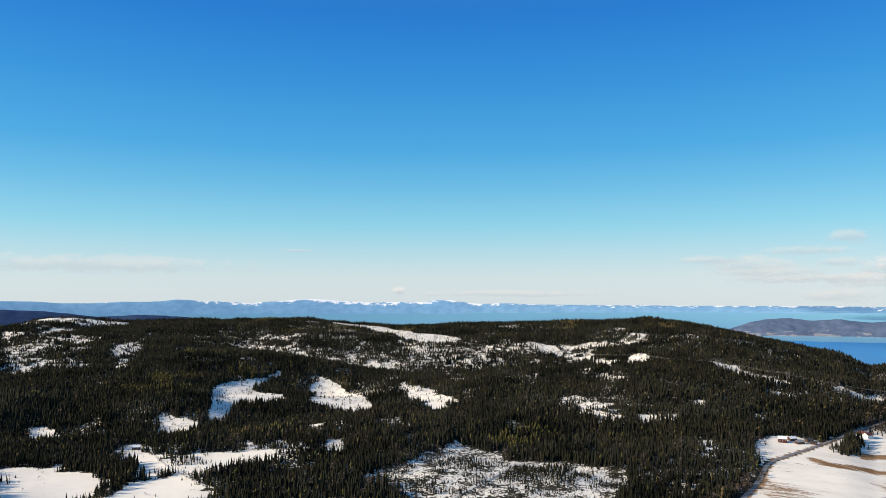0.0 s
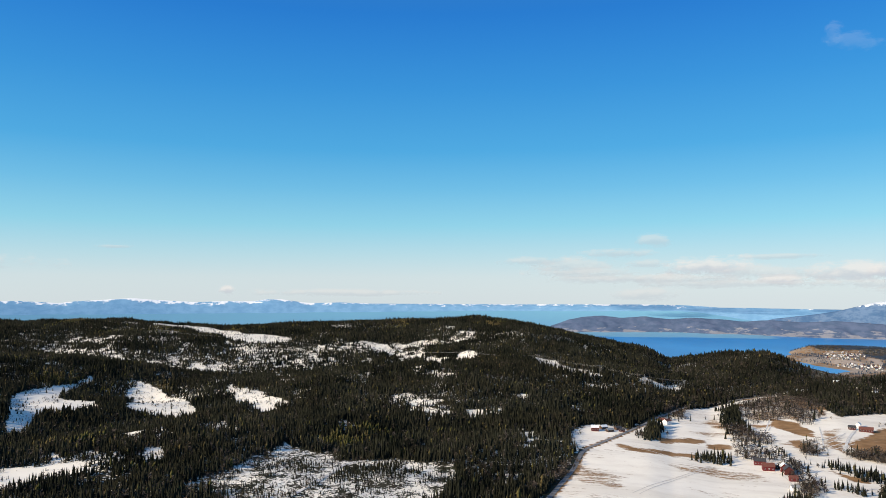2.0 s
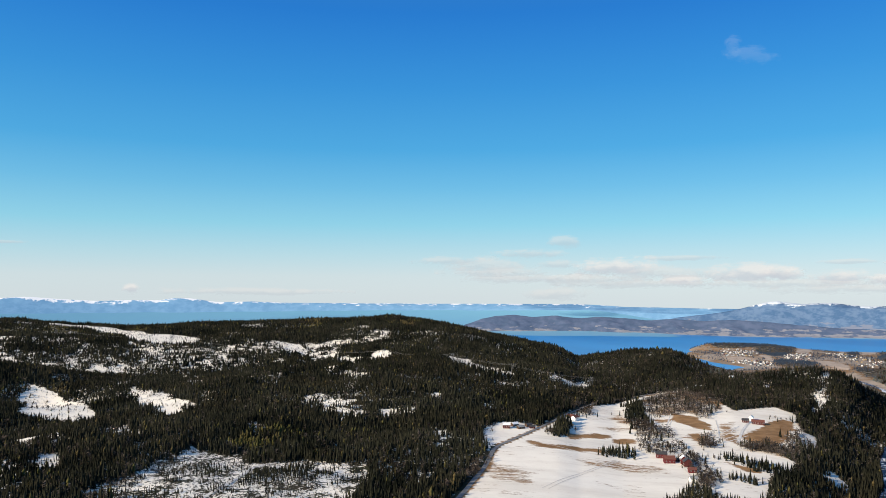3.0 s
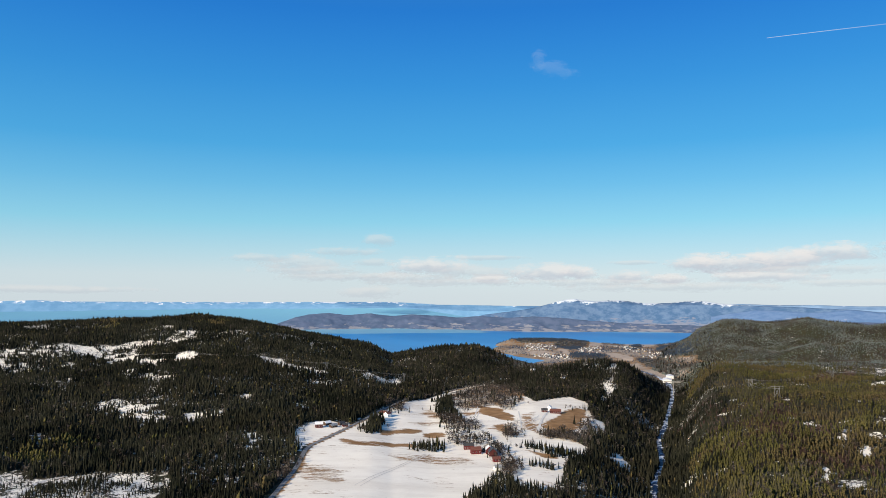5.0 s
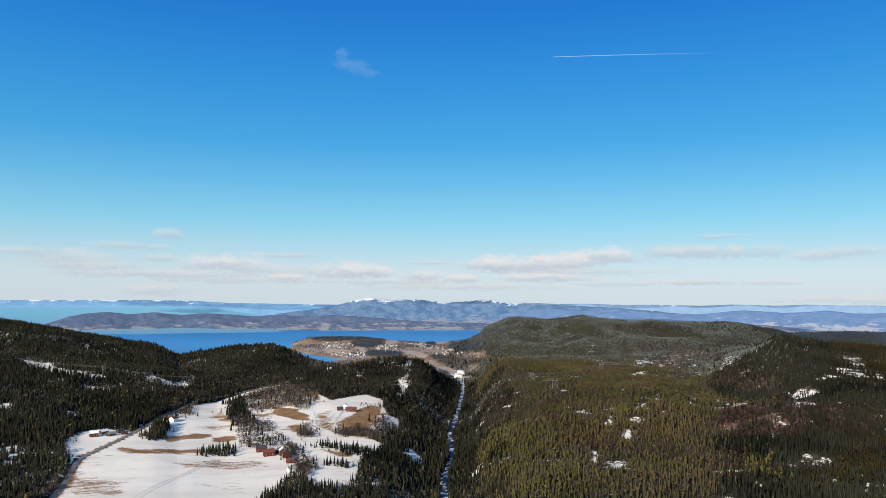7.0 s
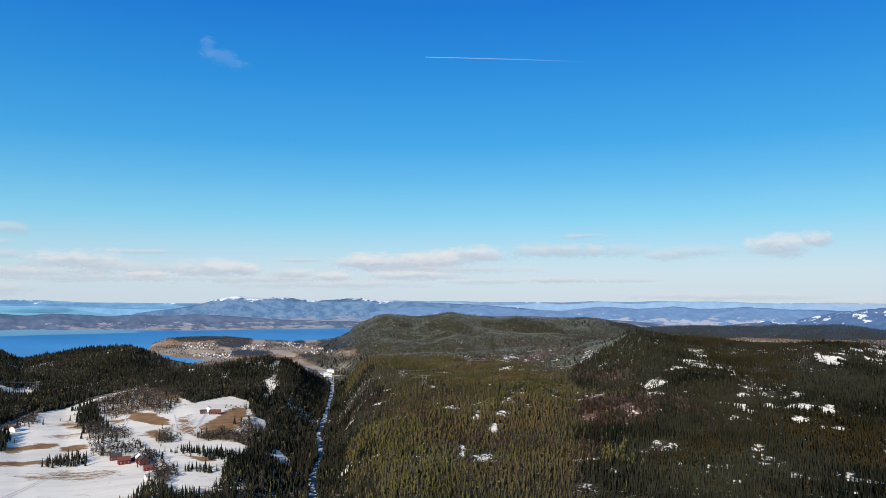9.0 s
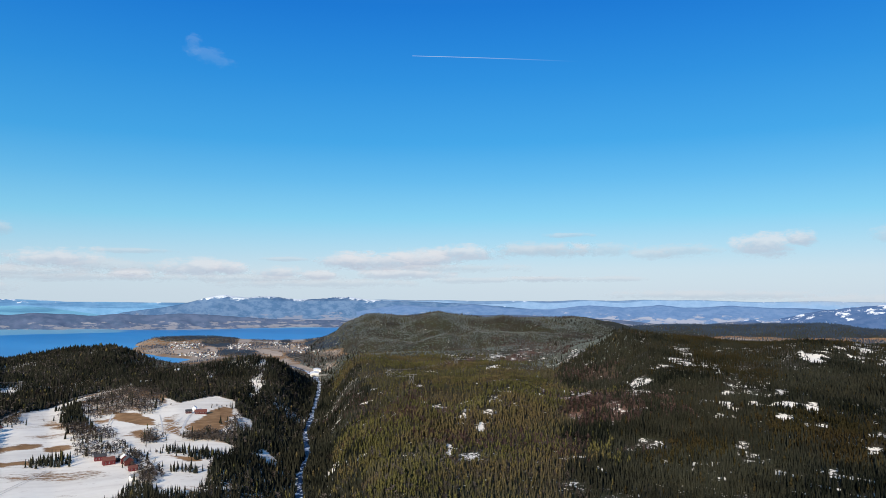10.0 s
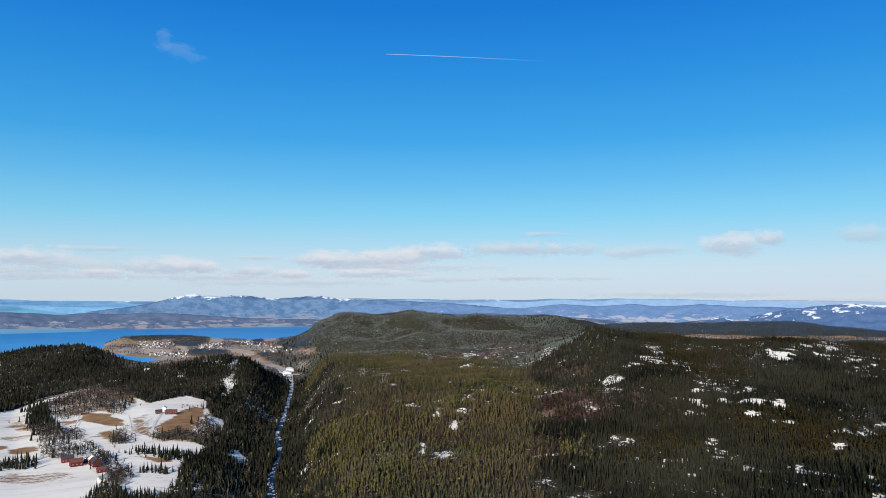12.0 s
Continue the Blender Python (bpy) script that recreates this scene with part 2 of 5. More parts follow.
# lower shoulders before the far hill
ridge(210, 200, (52.6, 1980, -20), (53.6, 1960, 10), (56, 1930, 30), (58.5, 1960, 22), (61, 1900, 34), (63.5, 1980, 28), (66, 1900, 38), (69, 1950, 26), (72, 1930, 30), (76, 1950, 20))
ridge(150, 160, (54.5, 1560, 6), (56.5, 1600, 14), (59, 1640, 20), (61.5, 1560, 27), (64, 1650, 16), (67, 1580, 28), (70, 1640, 18))
ridge(170, 180, (55.5, 760, 26), (58, 800, 40), (62, 820, 34), (66, 860, 44), (70, 820, 36), (76, 800, 46), (82, 860, 40))

RIVER = [(*at(b, r), z) for b, r, z in ((49.6, 330, -22), (49.8, 560, -24), (49.75, 720, -24), (50.4, 790, -25), (50.15, 930, -25),
                                        (50.65, 1040, -25), (51.15, 1300, -26), (51.25, 1450, -27), (50.4, 1700, -29), (47, 2050, -31))]


def crag_at(x, y):
    """Ridges and gullies of the rocky hills, from 0 in a gully to 1 on a rib; plan units."""
    return 1 - np.abs(vnoise(x, y, 150, 61) + 0.5 * vnoise(x, y, 70, 62))


def height(x, y):
    x, y = np.asarray(x, float) / PLAN, np.asarray(y, float) / PLAN
    r, b = np.hypot(x, y), np.degrees(np.arctan2(x, y))
    b = np.where(b < -120, b + 360, b)
    right = step(51.0, 53.6, b)
    right = right * (1 - step(105, 118, b)) * step(60, 330, r)
    base = right * (24 + 8 * step(450, 1400, r))
    rb = np.interp(b, [-180, 5, 12, 20, 27, 31, 40, 50, 53, 60, 75, 90, 180], [2700, 2500, 2250, 1950, 1700, 1600, 1450, 1450, 1500, 1560, 1800, 2000, 2600])
    shore = np.interp(b, [38, 39.5, 42.5, 44.5, 55, 62], [-62, -40, -34, -24, -22, -62])
    shore = shore + (-62 - shore) * step(2720, 2850, r)
    base = base + (shore - base) * step(rb, rb + 450, r)
    top = np.zeros_like(r)
    for front, back, line in RIDGES:
        rad, z = np.interp(b, line[:, 0], line[:, 1]), np.interp(b, line[:, 0], line[:, 2])
        z = z - 5 * (1 - right) * step(1000, 1600, r)
        z = base + (z - base) * step(line[0, 0] - 4, line[0, 0], b) * (1 - step(line[-1, 0], line[-1, 0] + 4, b))
        w = np.where(r < rad, front, back)
        e = np.maximum(z - base, 0) * np.exp(-((r - rad) / w) ** 2)
        top = np.maximum(top, e)
    h = base + top
    flat = 1 - 0.85 * step(20, 25, b) * (1 - step(46, 48.5, b)) * (1 - step(1100, 1250, r)) * step(0, 6, 1100 - 0 * r)
    rough = step(400, 700, r) * flat * (1 - step(1900, 2300, r) * step(31, 36, b) * (1 - step(51, 54, b)))
    far_hill = step(1750, 2000, r) * step(52.5, 54, b) * (1 - step(74, 78, b))
    rough = rough * (1 - 0.65 * step(49.5, 51, b) * np.exp(-((r - 2340) / 170) ** 2))
    spurs = 6 * far_hill + 14 * (1 - right) * step(650, 900, r) * (1 - step(1550, 1850, r)) * (1 - step(16, 22, b))
    crag = crag_at(x, y)
    h = h + far_hill * step(0, 30, top) * (16 * (crag - 0.6) + 9 * vnoise(x, y, 240, 63)) * (1 - 0.75 * np.exp(-((r - 2320) / 130) ** 2))
    h = h + 5 * right * (1 - far_hill) * step(500, 700, r) * (crag - 0.6)
    h = h + rough * ((9 + spurs) * vnoise(x, y, 330, 1) + (4.5 + 0.6 * spurs) * vnoise(x, y, 130, 2) + 1.6 * vnoise(x, y, 48, 3)) + 0.8 * vnoise(x, y, 60, 4)
    d, z, rad = along(x, y, RIVER)
    gorge = np.exp(-(np.maximum(d - 5, 0) / 40) ** 2)
    h = h + (np.minimum(z, h) - h) * gorge
    return PLAN * h


RIVER_LINE = [(PLAN * a, PLAN * b, PLAN * c) for a, b, c in RIVER]


# ---- land cover: outlines on the plan, in metres ----
PATCHES = []


def patch(kind, amount, *outline):
    PATCHES.append((kind, amount, outline))


patch("snow", 0.7, (-1462, 2527), (-1419, 2553), (-1344, 2596), (-1255, 2620), (-1112, 2639), (-1230, 2529))
patch("snow", 0.9, (-1288, 2455), (-1236, 2483), (-1227, 2465), (-1281, 2443))
patch("snow", 0.45, (-1465, 2437), (-1311, 2395), (-1040, 2210), (-1027, 2164), (-1217, 2193), (-1382, 2300))
patch("snow", 0.75, (-862, 1895), (-901, 2032), (-874, 2096), (-809, 2009), (-811, 1947), (-831, 1875))
patch("snow", 0.8, (-815, 1826), (-779, 1889), (-762, 1865), (-625, 1464), (-644, 1455))
patch("snow", 0.45, (-1114, 1856), (-1018, 1838), (-862, 1806), (-814, 1734), (-922, 1737), (-1049, 1750))
patch("snow", 0.2, (-831, 1716), (-628, 1408), (-593, 1307), (-600, 1261))
patch("snow", 0.2, (-777, 2234), (-617, 2409), (-244, 2214), (-145, 2015), (-207, 1880), (-606, 2061))
patch("snow", 0.48, (-329, 1918), (-216, 1961), (-92, 1879), (-120, 1862), (-264, 1879))
patch("snow", 0.48, (-626, 2130), (-524, 2179), (-447, 2053), (-551, 2093))
patch("snow", 0.97, (-440, 2740), (-301, 2722), (-182, 2522), (-88, 2344), (10, 2292), (60, 2194), (10, 2169), (-74, 2187), (-119, 2245), (-171, 2371), (-279, 2529))
patch("snow", 0.4, (-154, 2141), (-23, 2106), (127, 1931), (66, 1886), (-130, 2019))
patch("snow", 0.2, (-640, 2655), (-472, 2747), (-144, 2227), (189, 2132), (305, 1846), (50, 1811), (-278, 2207))
patch("snow", 0.4, (-6, 1827), (61, 1734), (72, 1440), (18, 1519))
patch("snow", 0.92, (233, 2086), (310, 2013), (329, 1949), (411, 1759), (393, 1738), (328, 1898), (269, 1996))
patch("snow", 0.7, (310, 2013), (414, 2031), (494, 1979), (420, 1990), (327, 1982))
patch("snow", 0.95, (428, 1744), (455, 1771), (479, 1758), (482, 1700), (456, 1678))
patch("snow", 0.55, (305, 1765), (381, 1685), (328, 1319), (271, 1390))
patch("snow", 0.45, (195, 1187), (223, 1243), (233, 1148), (249, 1145), (262, 1091), (235, 1045), (215, 1063), (200, 1116))
patch("snow", 0.92, (291, 1074), (353, 1065), (342, 1045), (287, 1060))
patch("snow", 0.8, (562, 1562), (599, 1518), (598, 1410), (627, 1355), (602, 1313), (565, 1357), (548, 1475))
patch("snow", 0.8, (656, 1292), (688, 1260), (750, 1256), (720, 1206), (704, 1222), (657, 1239))
patch("snow", 0.9, (316, 935), (332, 909), (312, 846), (289, 837))
patch("snow", 0.4, (420, 1050), (477, 1088), (448, 1042), (414, 1027))
patch("snow", 0.48, (177, 910), (193, 921), (176, 844), (167, 848))
patch("snow", 0.2, (497, 2346), (611, 1918), (526, 1736), (421, 2067))
patch("snow", 1, (-459, 773), (-448, 774), (-408, 787), (-350, 760), (-326, 697), (-319, 646), (-370, 626))
patch("snow", 1, (-309, 655), (-297, 723), (-264, 721), (-210, 687), (-200, 664), (-231, 634), (-295, 627))
patch("snow", 1, (-376, 860), (-357, 880), (-335, 850), (-323, 837), (-250, 728), (-220, 695), (-232, 691), (-268, 732), (-283, 749), (-310, 774), (-337, 817), (-356, 820))
patch("snow", 1, (-301, 796), (-280, 813), (-241, 828), (-199, 835), (-152, 837), (-146, 824), (-186, 808), (-222, 804), (-227, 771), (-257, 765), (-278, 774))
patch("snow", 1, (-139, 856), (-119, 878), (-116, 855), (-133, 840))
patch("snow", 0.97, (-345, 1094), (-405, 1288), (-429, 1384), (-401, 1442), (-346, 1566), (-359, 1500), (-360, 1391), (-277, 1324), (-307, 1281), (-330, 1259), (-343, 1220), (-326, 1102))
patch("snow", 0.95, (-235, 1308), (-262, 1533), (-256, 1563), (-216, 1537), (-156, 1421), (-120, 1266), (-145, 1235), (-187, 1263))
patch("snow", 0.93, (-90, 1410), (-79, 1490), (-42, 1409), (15, 1267), (10, 1228), (-22, 1198), (-38, 1274))
patch("snow", 0.93, (-395, 1039), (-414, 1090), (-418, 1117), (-385, 1078), (-354, 1060), (-373, 1034))
patch("snow", 0.88, (-570, 1016), (-586, 1071), (-563, 1060), (-530, 1021), (-540, 1003))
patch("snow", 0.48, (-231, 848), (-231, 882), (-188, 871), (-176, 844), (-211, 832))
patch("snow", 0.4, (-127, 1243), (-75, 1174), (-33, 989), (-60, 934), (-92, 980))
patch("bog", 0.95, (-74, 757), (-27, 792), (4, 888), (31, 892), (64, 875), (82, 827), (134, 823), (190, 770), (171, 727), (156, 675), (144, 646), (-12, 640), (-50, 700))
patch("snow", 0.48, (217, 743), (248, 736), (234, 704), (211, 707))
patch("dense", 1, (56, 767), (134, 817), (126, 733), (62, 714))
patch("copse", 0.8, (-285, 777), (-286, 809), (-252, 804), (-244, 780))
patch("snow", 0.97, (762, 414), (775, 411), (800, 419), (794, 411), (762, 394), (757, 402))
patch("snow", 0.97, (753, 379), (750, 371), (721, 352), (711, 353))
patch("snow", 0.97, (655, 366), (663, 359), (631, 343), (627, 347))
patch("snow", 0.85, (611, 398), (625, 397), (629, 380), (615, 375), (602, 386))
patch("snow", 0.97, (833, 368), (907, 392), (929, 395), (857, 368), (829, 362))
patch("snow", 0.7, (779, 380), (798, 382), (775, 371), (766, 374))
patch("snow", 0.7, (858, 417), (860, 409), (824, 391), (830, 402))
patch("snow", 0.97, (984, 187), (906, 157), (893, 151), (892, 158))
patch("snow", 0.5, (1044, 158), (1077, 152), (1063, 132), (1010, 105), (974, 105), (1004, 121), (1022, 144))
patch("snow", 0.62, (1091, 316), (1046, 287), (1048, 259), (1022, 241), (994, 242), (984, 262))
patch("snow", 0.6, (1003, 236), (1000, 210), (984, 214), (987, 231))
patch("snow", 0.6, (752, 105), (768, 99), (740, 88), (698, 79), (699, 88))
patch("snow", 0.72, (641, 112), (632, 102), (616, 93), (618, 104))
patch("snow", 0.55, (900, 3), (922, -11), (889, -21), (902, -37), (942, -59), (886, -55), (851, -30), (817, -16), (778, -2), (837, -5))
patch("snow", 0.97, (1404, 89), (1363, 73), (1360, 47), (1351, 39), (1323, 63), (1348, 81))
patch("snow", 0.6, (1501, 19), (2410, -21), (1600, -47), (1485, -21), (1461, 5))
patch("snow", 0.25, (1342, -11), (1329, -57), (1271, -82), (1184, -71), (1272, -32))
patch("snow", 0.6, (1445, 317), (1362, 264), (1343, 236), (1293, 265))
patch("snow", 0.7, (1531, 395), (1537, 372), (1331, 328), (1409, 361))
patch("snow", 0.7, (664, -30), (687, -42), (632, -38), (628, -30))
patch("snow", 0.4, (568, 203), (554, 175), (545, 151), (538, 147), (544, 176), (554, 202))
patch("snow", 0.6, (720, 204), (731, 173), (716, 172), (709, 195))
patch("snow", 0.6, (685, 173), (670, 159), (656, 158), (674, 169))
patch("snow", 0.5, (654, 206), (643, 195), (632, 197))
patch("snow", 0.4, (643, 350), (639, 319), (632, 298), (624, 324))
patch("snow", 0.3, (1451, 541), (1552, 519), (1599, 515), (1424, 476), (1365, 491))
patch("snow", 0.6, (1600, 894), (1621, 810), (1571, 785), (1524, 851))
patch("snow", 0.6, (1611, 782), (1687, 787), (1522, 714), (1497, 722))
patch("birch", 0.85, (936, 357), (1041, 336), (904, 220), (804, 202), (774, 250), (831, 310))
patch("birch", 0.75, (887, 597), (881, 546), (789, 457), (718, 430), (731, 477))
patch("birch", 0.5, (676, 405), (709, 315), (689, 223), (677, 187), (650, 265), (635, 367))
patch("birch", 0.85, (1517, 708), (1705, 740), (1675, 675), (1509, 629))
patch("birch", 0.8, (1348, 773), (1534, 766), (1426, 726), (1257, 708))
patch("birch", 0.6, (1265, 450), (1223, 354), (1127, 309), (1145, 388))
patch("birch", 0.5, (1033, 777), (979, 692), (765, 507), (702, 496))
patch("snow", 0.85, (1854, 1740), (1860, 1731), (1129, 1046), (998, 940), (942, 903), (968, 937), (1044, 988), (1121, 1050))
patch("snow", 0.75, (987, 956), (1036, 952), (973, 901), (902, 877))
patch("snow", 0.6, (1063, 1144), (1081, 1135), (1004, 1057), (988, 1062))
patch("grass", 1, (690, 924), (701, 897), (693, 850), (669, 803), (657, 806), (653, 832), (657, 873))
patch("grass", 1, (674, 764), (707, 781), (779, 824), (808, 834), (811, 814), (736, 739), (699, 718), (676, 715), (667, 740))
patch("furrow", 1, (701, 841), (733, 840), (676, 770), (644, 738), (641, 762))
patch("grass", 0.95, (400, 833), (407, 833), (412, 804), (438, 783), (471, 767), (463, 752), (441, 764), (414, 777), (403, 791))
patch("grass", 0.5, (426, 710), (458, 708), (487, 672), (480, 655), (454, 662), (423, 692))
patch("grass", 0.95, (476, 856), (501, 854), (521, 839), (509, 824), (467, 833))
patch("grass", 0.95, (522, 822), (550, 810), (537, 782), (515, 783), (512, 801))
patch("grass", 0.7, (542, 892), (578, 880), (568, 860), (541, 881))
patch("grass", 1, (565, 658), (575, 625), (567, 614), (558, 629))
patch("grass", 1, (481, 548), (487, 538), (476, 526), (477, 537))
patch("grass", 0.95, (627, 808), (641, 795), (623, 777), (616, 788))
patch("grass", 0.95, (783, 951), (812, 965), (783, 919), (765, 905), (765, 924))
patch("grass", 0.5, (290, 701), (319, 743), (334, 733), (355, 708), (332, 667), (314, 659), (290, 669))
patch("grass", 0.4, (390, 637), (402, 617), (405, 583), (399, 578), (396, 608))
patch("cut", 1, (785, 1113), (828, 1106), (847, 1040), (784, 948), (721, 895), (696, 921), (669, 919), (679, 958))
patch("copse", 0.95, (688, 1048), (717, 1058), (714, 1029), (629, 895), (600, 847), (604, 911))
patch("brush", 0.7, (606, 908), (600, 847), (603, 806), (583, 780), (556, 819))
patch("copse", 0.9, (445, 841), (500, 923), (527, 929), (500, 882), (453, 828))
patch("copse", 0.9, (458, 743), (472, 761), (506, 755), (485, 722))
patch("copse", 0.9, (580, 687), (586, 647), (602, 617), (578, 593), (569, 620), (571, 656))
patch("copse", 0.8, (517, 604), (530, 613), (536, 589), (528, 579))
patch("copse", 0.9, (447, 582), (463, 575), (458, 540), (478, 527), (448, 487), (408, 532))
patch("brush", 0.7, (508, 637), (523, 634), (479, 579), (471, 587))
patch("brush", 0.22, (539, 789), (566, 807), (575, 761), (542, 704), (509, 718), (507, 738))
patch("brush", 0.6, (646, 801), (655, 792), (610, 729), (591, 733))
patch("brush", 0.7, (641, 731), (674, 713), (679, 683), (658, 662), (630, 696))
patch("brush", 0.45, (733, 1056), (822, 1123), (841, 1050), (810, 965), (774, 921), (709, 866), (715, 915), (684, 910), (644, 900), (656, 941))
patch("brush", 0.85, (608, 1061), (630, 1055), (583, 969), (562, 978))
patch("brush", 0.85, (270, 698), (307, 749), (311, 741), (272, 678))
patch("brush", 0.6, (729, 752), (788, 777), (727, 706), (684, 695))
patch("brush", 0.5, (514, 668), (537, 666), (524, 635), (504, 644))
patch("open", 1, (221, 605), (277, 685), (318, 747), (351, 801), (390, 835), (448, 888), (525, 957), (564, 1000), (627, 1046), (722, 1095), (807, 1122), (843, 1093), (819, 995), (782, 897), (865, 905), (863, 862), (785, 775), (789, 753), (738, 713), (711, 711), (648, 680), (641, 641), (590, 619), (524, 563), (479, 527), (466, 526), (469, 562), (484, 607), (466, 611), (448, 582), (410, 563), (337, 493))
patch("snow", 0.95, (378, 903), (401, 927), (422, 936), (443, 909), (425, 876), (392, 846), (360, 814), (335, 793))
patch("copse", 0.85, (55, 759), (94, 795), (134, 817), (127, 738), (90, 719), (62, 710))
patch("copse", 0.6, (-50, 705), (-24, 720), (-2, 705), (-23, 676), (-43, 683))
patch("copse", 0.5, (143, 739), (174, 751), (160, 705), (139, 705))
patch("copse", 0.4, (10, 813), (42, 836), (51, 780), (20, 756))
patch("dense", 0.8, (763, 141), (876, 89), (772, 20), (595, 5), (537, 112))
patch("dense", 0.6, (765, 312), (763, 240), (782, 185), (738, 169), (698, 226), (714, 279))
patch("snow", 0.2, (1020, 385), (1098, 354), (904, 220), (804, 202), (774, 250), (831, 310))
patch("grass", 0.8, (611, 964), (624, 945), (608, 924), (598, 948))
patch("grass", 0.95, (531, 809), (553, 805), (533, 779), (521, 785))
patch("grass", 0.9, (622, 800), (632, 783), (618, 772), (614, 784))
patch("grass", 0.9, (651, 918), (662, 887), (642, 867), (634, 887))
patch("grass", 0.62, (834, 1090), (831, 983), (770, 889), (781, 943), (791, 1026))
patch("brush", 0.28, (546, 810), (567, 792), (572, 759), (551, 727), (527, 745), (525, 771))
patch("brush", 0.7, (614, 915), (611, 833), (594, 799), (580, 853))
patch("brush", 0.6, (493, 620), (503, 612), (475, 573), (465, 577))
patch("brush", 0.45, (530, 703), (551, 698), (535, 665), (501, 627), (501, 651))
patch("beige", 1, (2296, 2281), (3019, 2902), (2243, 2153), (2162, 2123), (2187, 2179))
patch("beige", 1, (2388, 2169), (3102, 2732), (2291, 2021), (2273, 2053))
patch("beige", 1, (3102, 2732), (3240, 2708), (2391, 2005), (2305, 1985), (2326, 2039))
patch("beige", 1, (1973, 1876), (2011, 1853), (1902, 1674), (1848, 1639), (1846, 1691), (1882, 1780))
patch("beige", 1, (1735, 1432), (1833, 1452), (1658, 1284), (1502, 1159), (1650, 1368))
patch("beige", 1, (1941, 1574), (1915, 1454), (1839, 1402), (1858, 1472))
patch("beige", 1, (2009, 2177), (1958, 2048), (1813, 1878), (1865, 1987))
patch("beige", 0.9, (1828, 2137), (1896, 2083), (1821, 1984), (1753, 2034))
patch("grove", 1, (2064, 2480), (3011, 3595), (3214, 3608), (2218, 2398), (2169, 2352), (2117, 2393), (2061, 2426))
patch("grove", 1, (2155, 2352), (2218, 2398), (3018, 3007), (2214, 2211), (2001, 2050), (1958, 2048), (2070, 2243))
patch("grove", 1, (3040, 2868), (3321, 3116), (3398, 3088), (3041, 2758), (2377, 2204))
patch("grove", 1, (2204, 1973), (2400, 2129), (2446, 2132), (2244, 1950), (2153, 1899))
patch("grove", 0.8, (1872, 1958), (1929, 1976), (1922, 1828), (1822, 1733), (1724, 1766), (1782, 1864))
patch("grove", 0.9, (1854, 1630), (1907, 1661), (1921, 1593), (1843, 1490), (1742, 1445), (1755, 1511))
patch("grove", 1, (2174, 1817), (2450, 2032), (2053, 1565), (1932, 1469), (1976, 1602))
patch("grove", 0.7, (1833, 1452), (1815, 1377), (1436, 1075), (1453, 1108), (1618, 1253))
patch("town", 1, (2056, 2434), (2111, 2385), (2153, 2340), (2010, 2172), (1890, 2091), (1826, 2149))
patch("town", 1, (2047, 2091), (2128, 2119), (2209, 2126), (1984, 1899), (1916, 1894), (1898, 1939))
patch("town", 1, (2251, 2102), (2305, 2076), (2095, 1738), (1940, 1544), (1908, 1519), (1942, 1685), (2066, 1833))
patch("town", 1, (1752, 2028), (1823, 2016), (1857, 1940), (1728, 1810), (1700, 1946))
patch("snow", 0.3, (-1447, 2408), (-1261, 2440), (-1033, 2188), (-917, 1936), (-1034, 1866), (-1138, 1897))
patch("snow", 0.32, (-1089, 1815), (-1041, 1865), (-958, 1736), (-879, 1557), (-909, 1519))
patch("snow", 0.27, (-683, 2260), (-555, 2381), (-306, 2244), (-272, 1996), (-403, 1853), (-602, 2046))
patch("snow", 0.3, (-281, 2086), (-138, 2148), (-14, 2058), (-20, 1893), (-136, 1893), (-259, 1942))
patch("snow", 0.25, (122, 2090), (281, 2084), (420, 1990), (366, 1801), (166, 1875))
patch("snow", 0.3, (-245, 1218), (-171, 1218), (-126, 932), (-173, 932))
patch("furrow", 0.45, (398, 625), (419, 622), (426, 593), (411, 588), (392, 605))
patch("grass", 0.93, (470, 849), (504, 857), (530, 843), (525, 829), (497, 829), (464, 830))
patch("lime", 1, (1275, 960), (1309, 897), (1886, 1130), (1532, 624), (1029, 384), (885, 477), (925, 654))
patch("dense", 0.8, (1521, 416), (1309, 422), (1293, 460), (1167, 320), (1151, 236), (1506, 353))
patch("dense", 0.9, (991, 226), (885, 157), (764, 104), (598, 90), (646, 149), (745, 205))
patch("lime", 0.7, (1130, 799), (1337, 801), (1316, 596), (1052, 383), (814, 332), (766, 443), (879, 583))
patch("lime", 0.3, (644, 462), (670, 443), (622, 335), (576, 187), (497, 161), (504, 367))
patch("lime", 0.12, (1781, 726), (1524, 417), (3240, 321), (1107, 40), (736, 75), (978, 166))
patch("lime", 1.3, (27, 930), (83, 1143), (150, 1188), (234, 1113), (234, 1022), (149, 910), (64, 886))
patch("dense", 1, (1397, 527), (1967, 633), (2643, 754), (1449, 374), (1144, 287), (1175, 379))
patch("dense", 0.7, (996, 220), (1011, 150), (725, 94), (605, 113), (758, 174))
patch("rock", 0.3, (2016, 1390), (2107, 1397), (2140, 1363), (2092, 1342), (2030, 1369))
patch("rock", 0.3, (1888, 1211), (2029, 1258), (1992, 1194), (1930, 1125), (1908, 1163))
patch("rock", 0.3, (1907, 1088), (1949, 1057), (1930, 1043), (1877, 1048))
patch("rock", 0.3, (2068, 951), (2114, 941), (2061, 914), (2023, 919))
patch("rock", 0.3, (1961, 1443), (2002, 1439), (1953, 1399), (1929, 1408))
patch("rock", 0.3, (1928, 1452), (1922, 1416), (1853, 1370), (1890, 1419))
patch("dense", 0.4, (1240, 1022), (1215, 943), (711, 526), (553, 415), (596, 490))
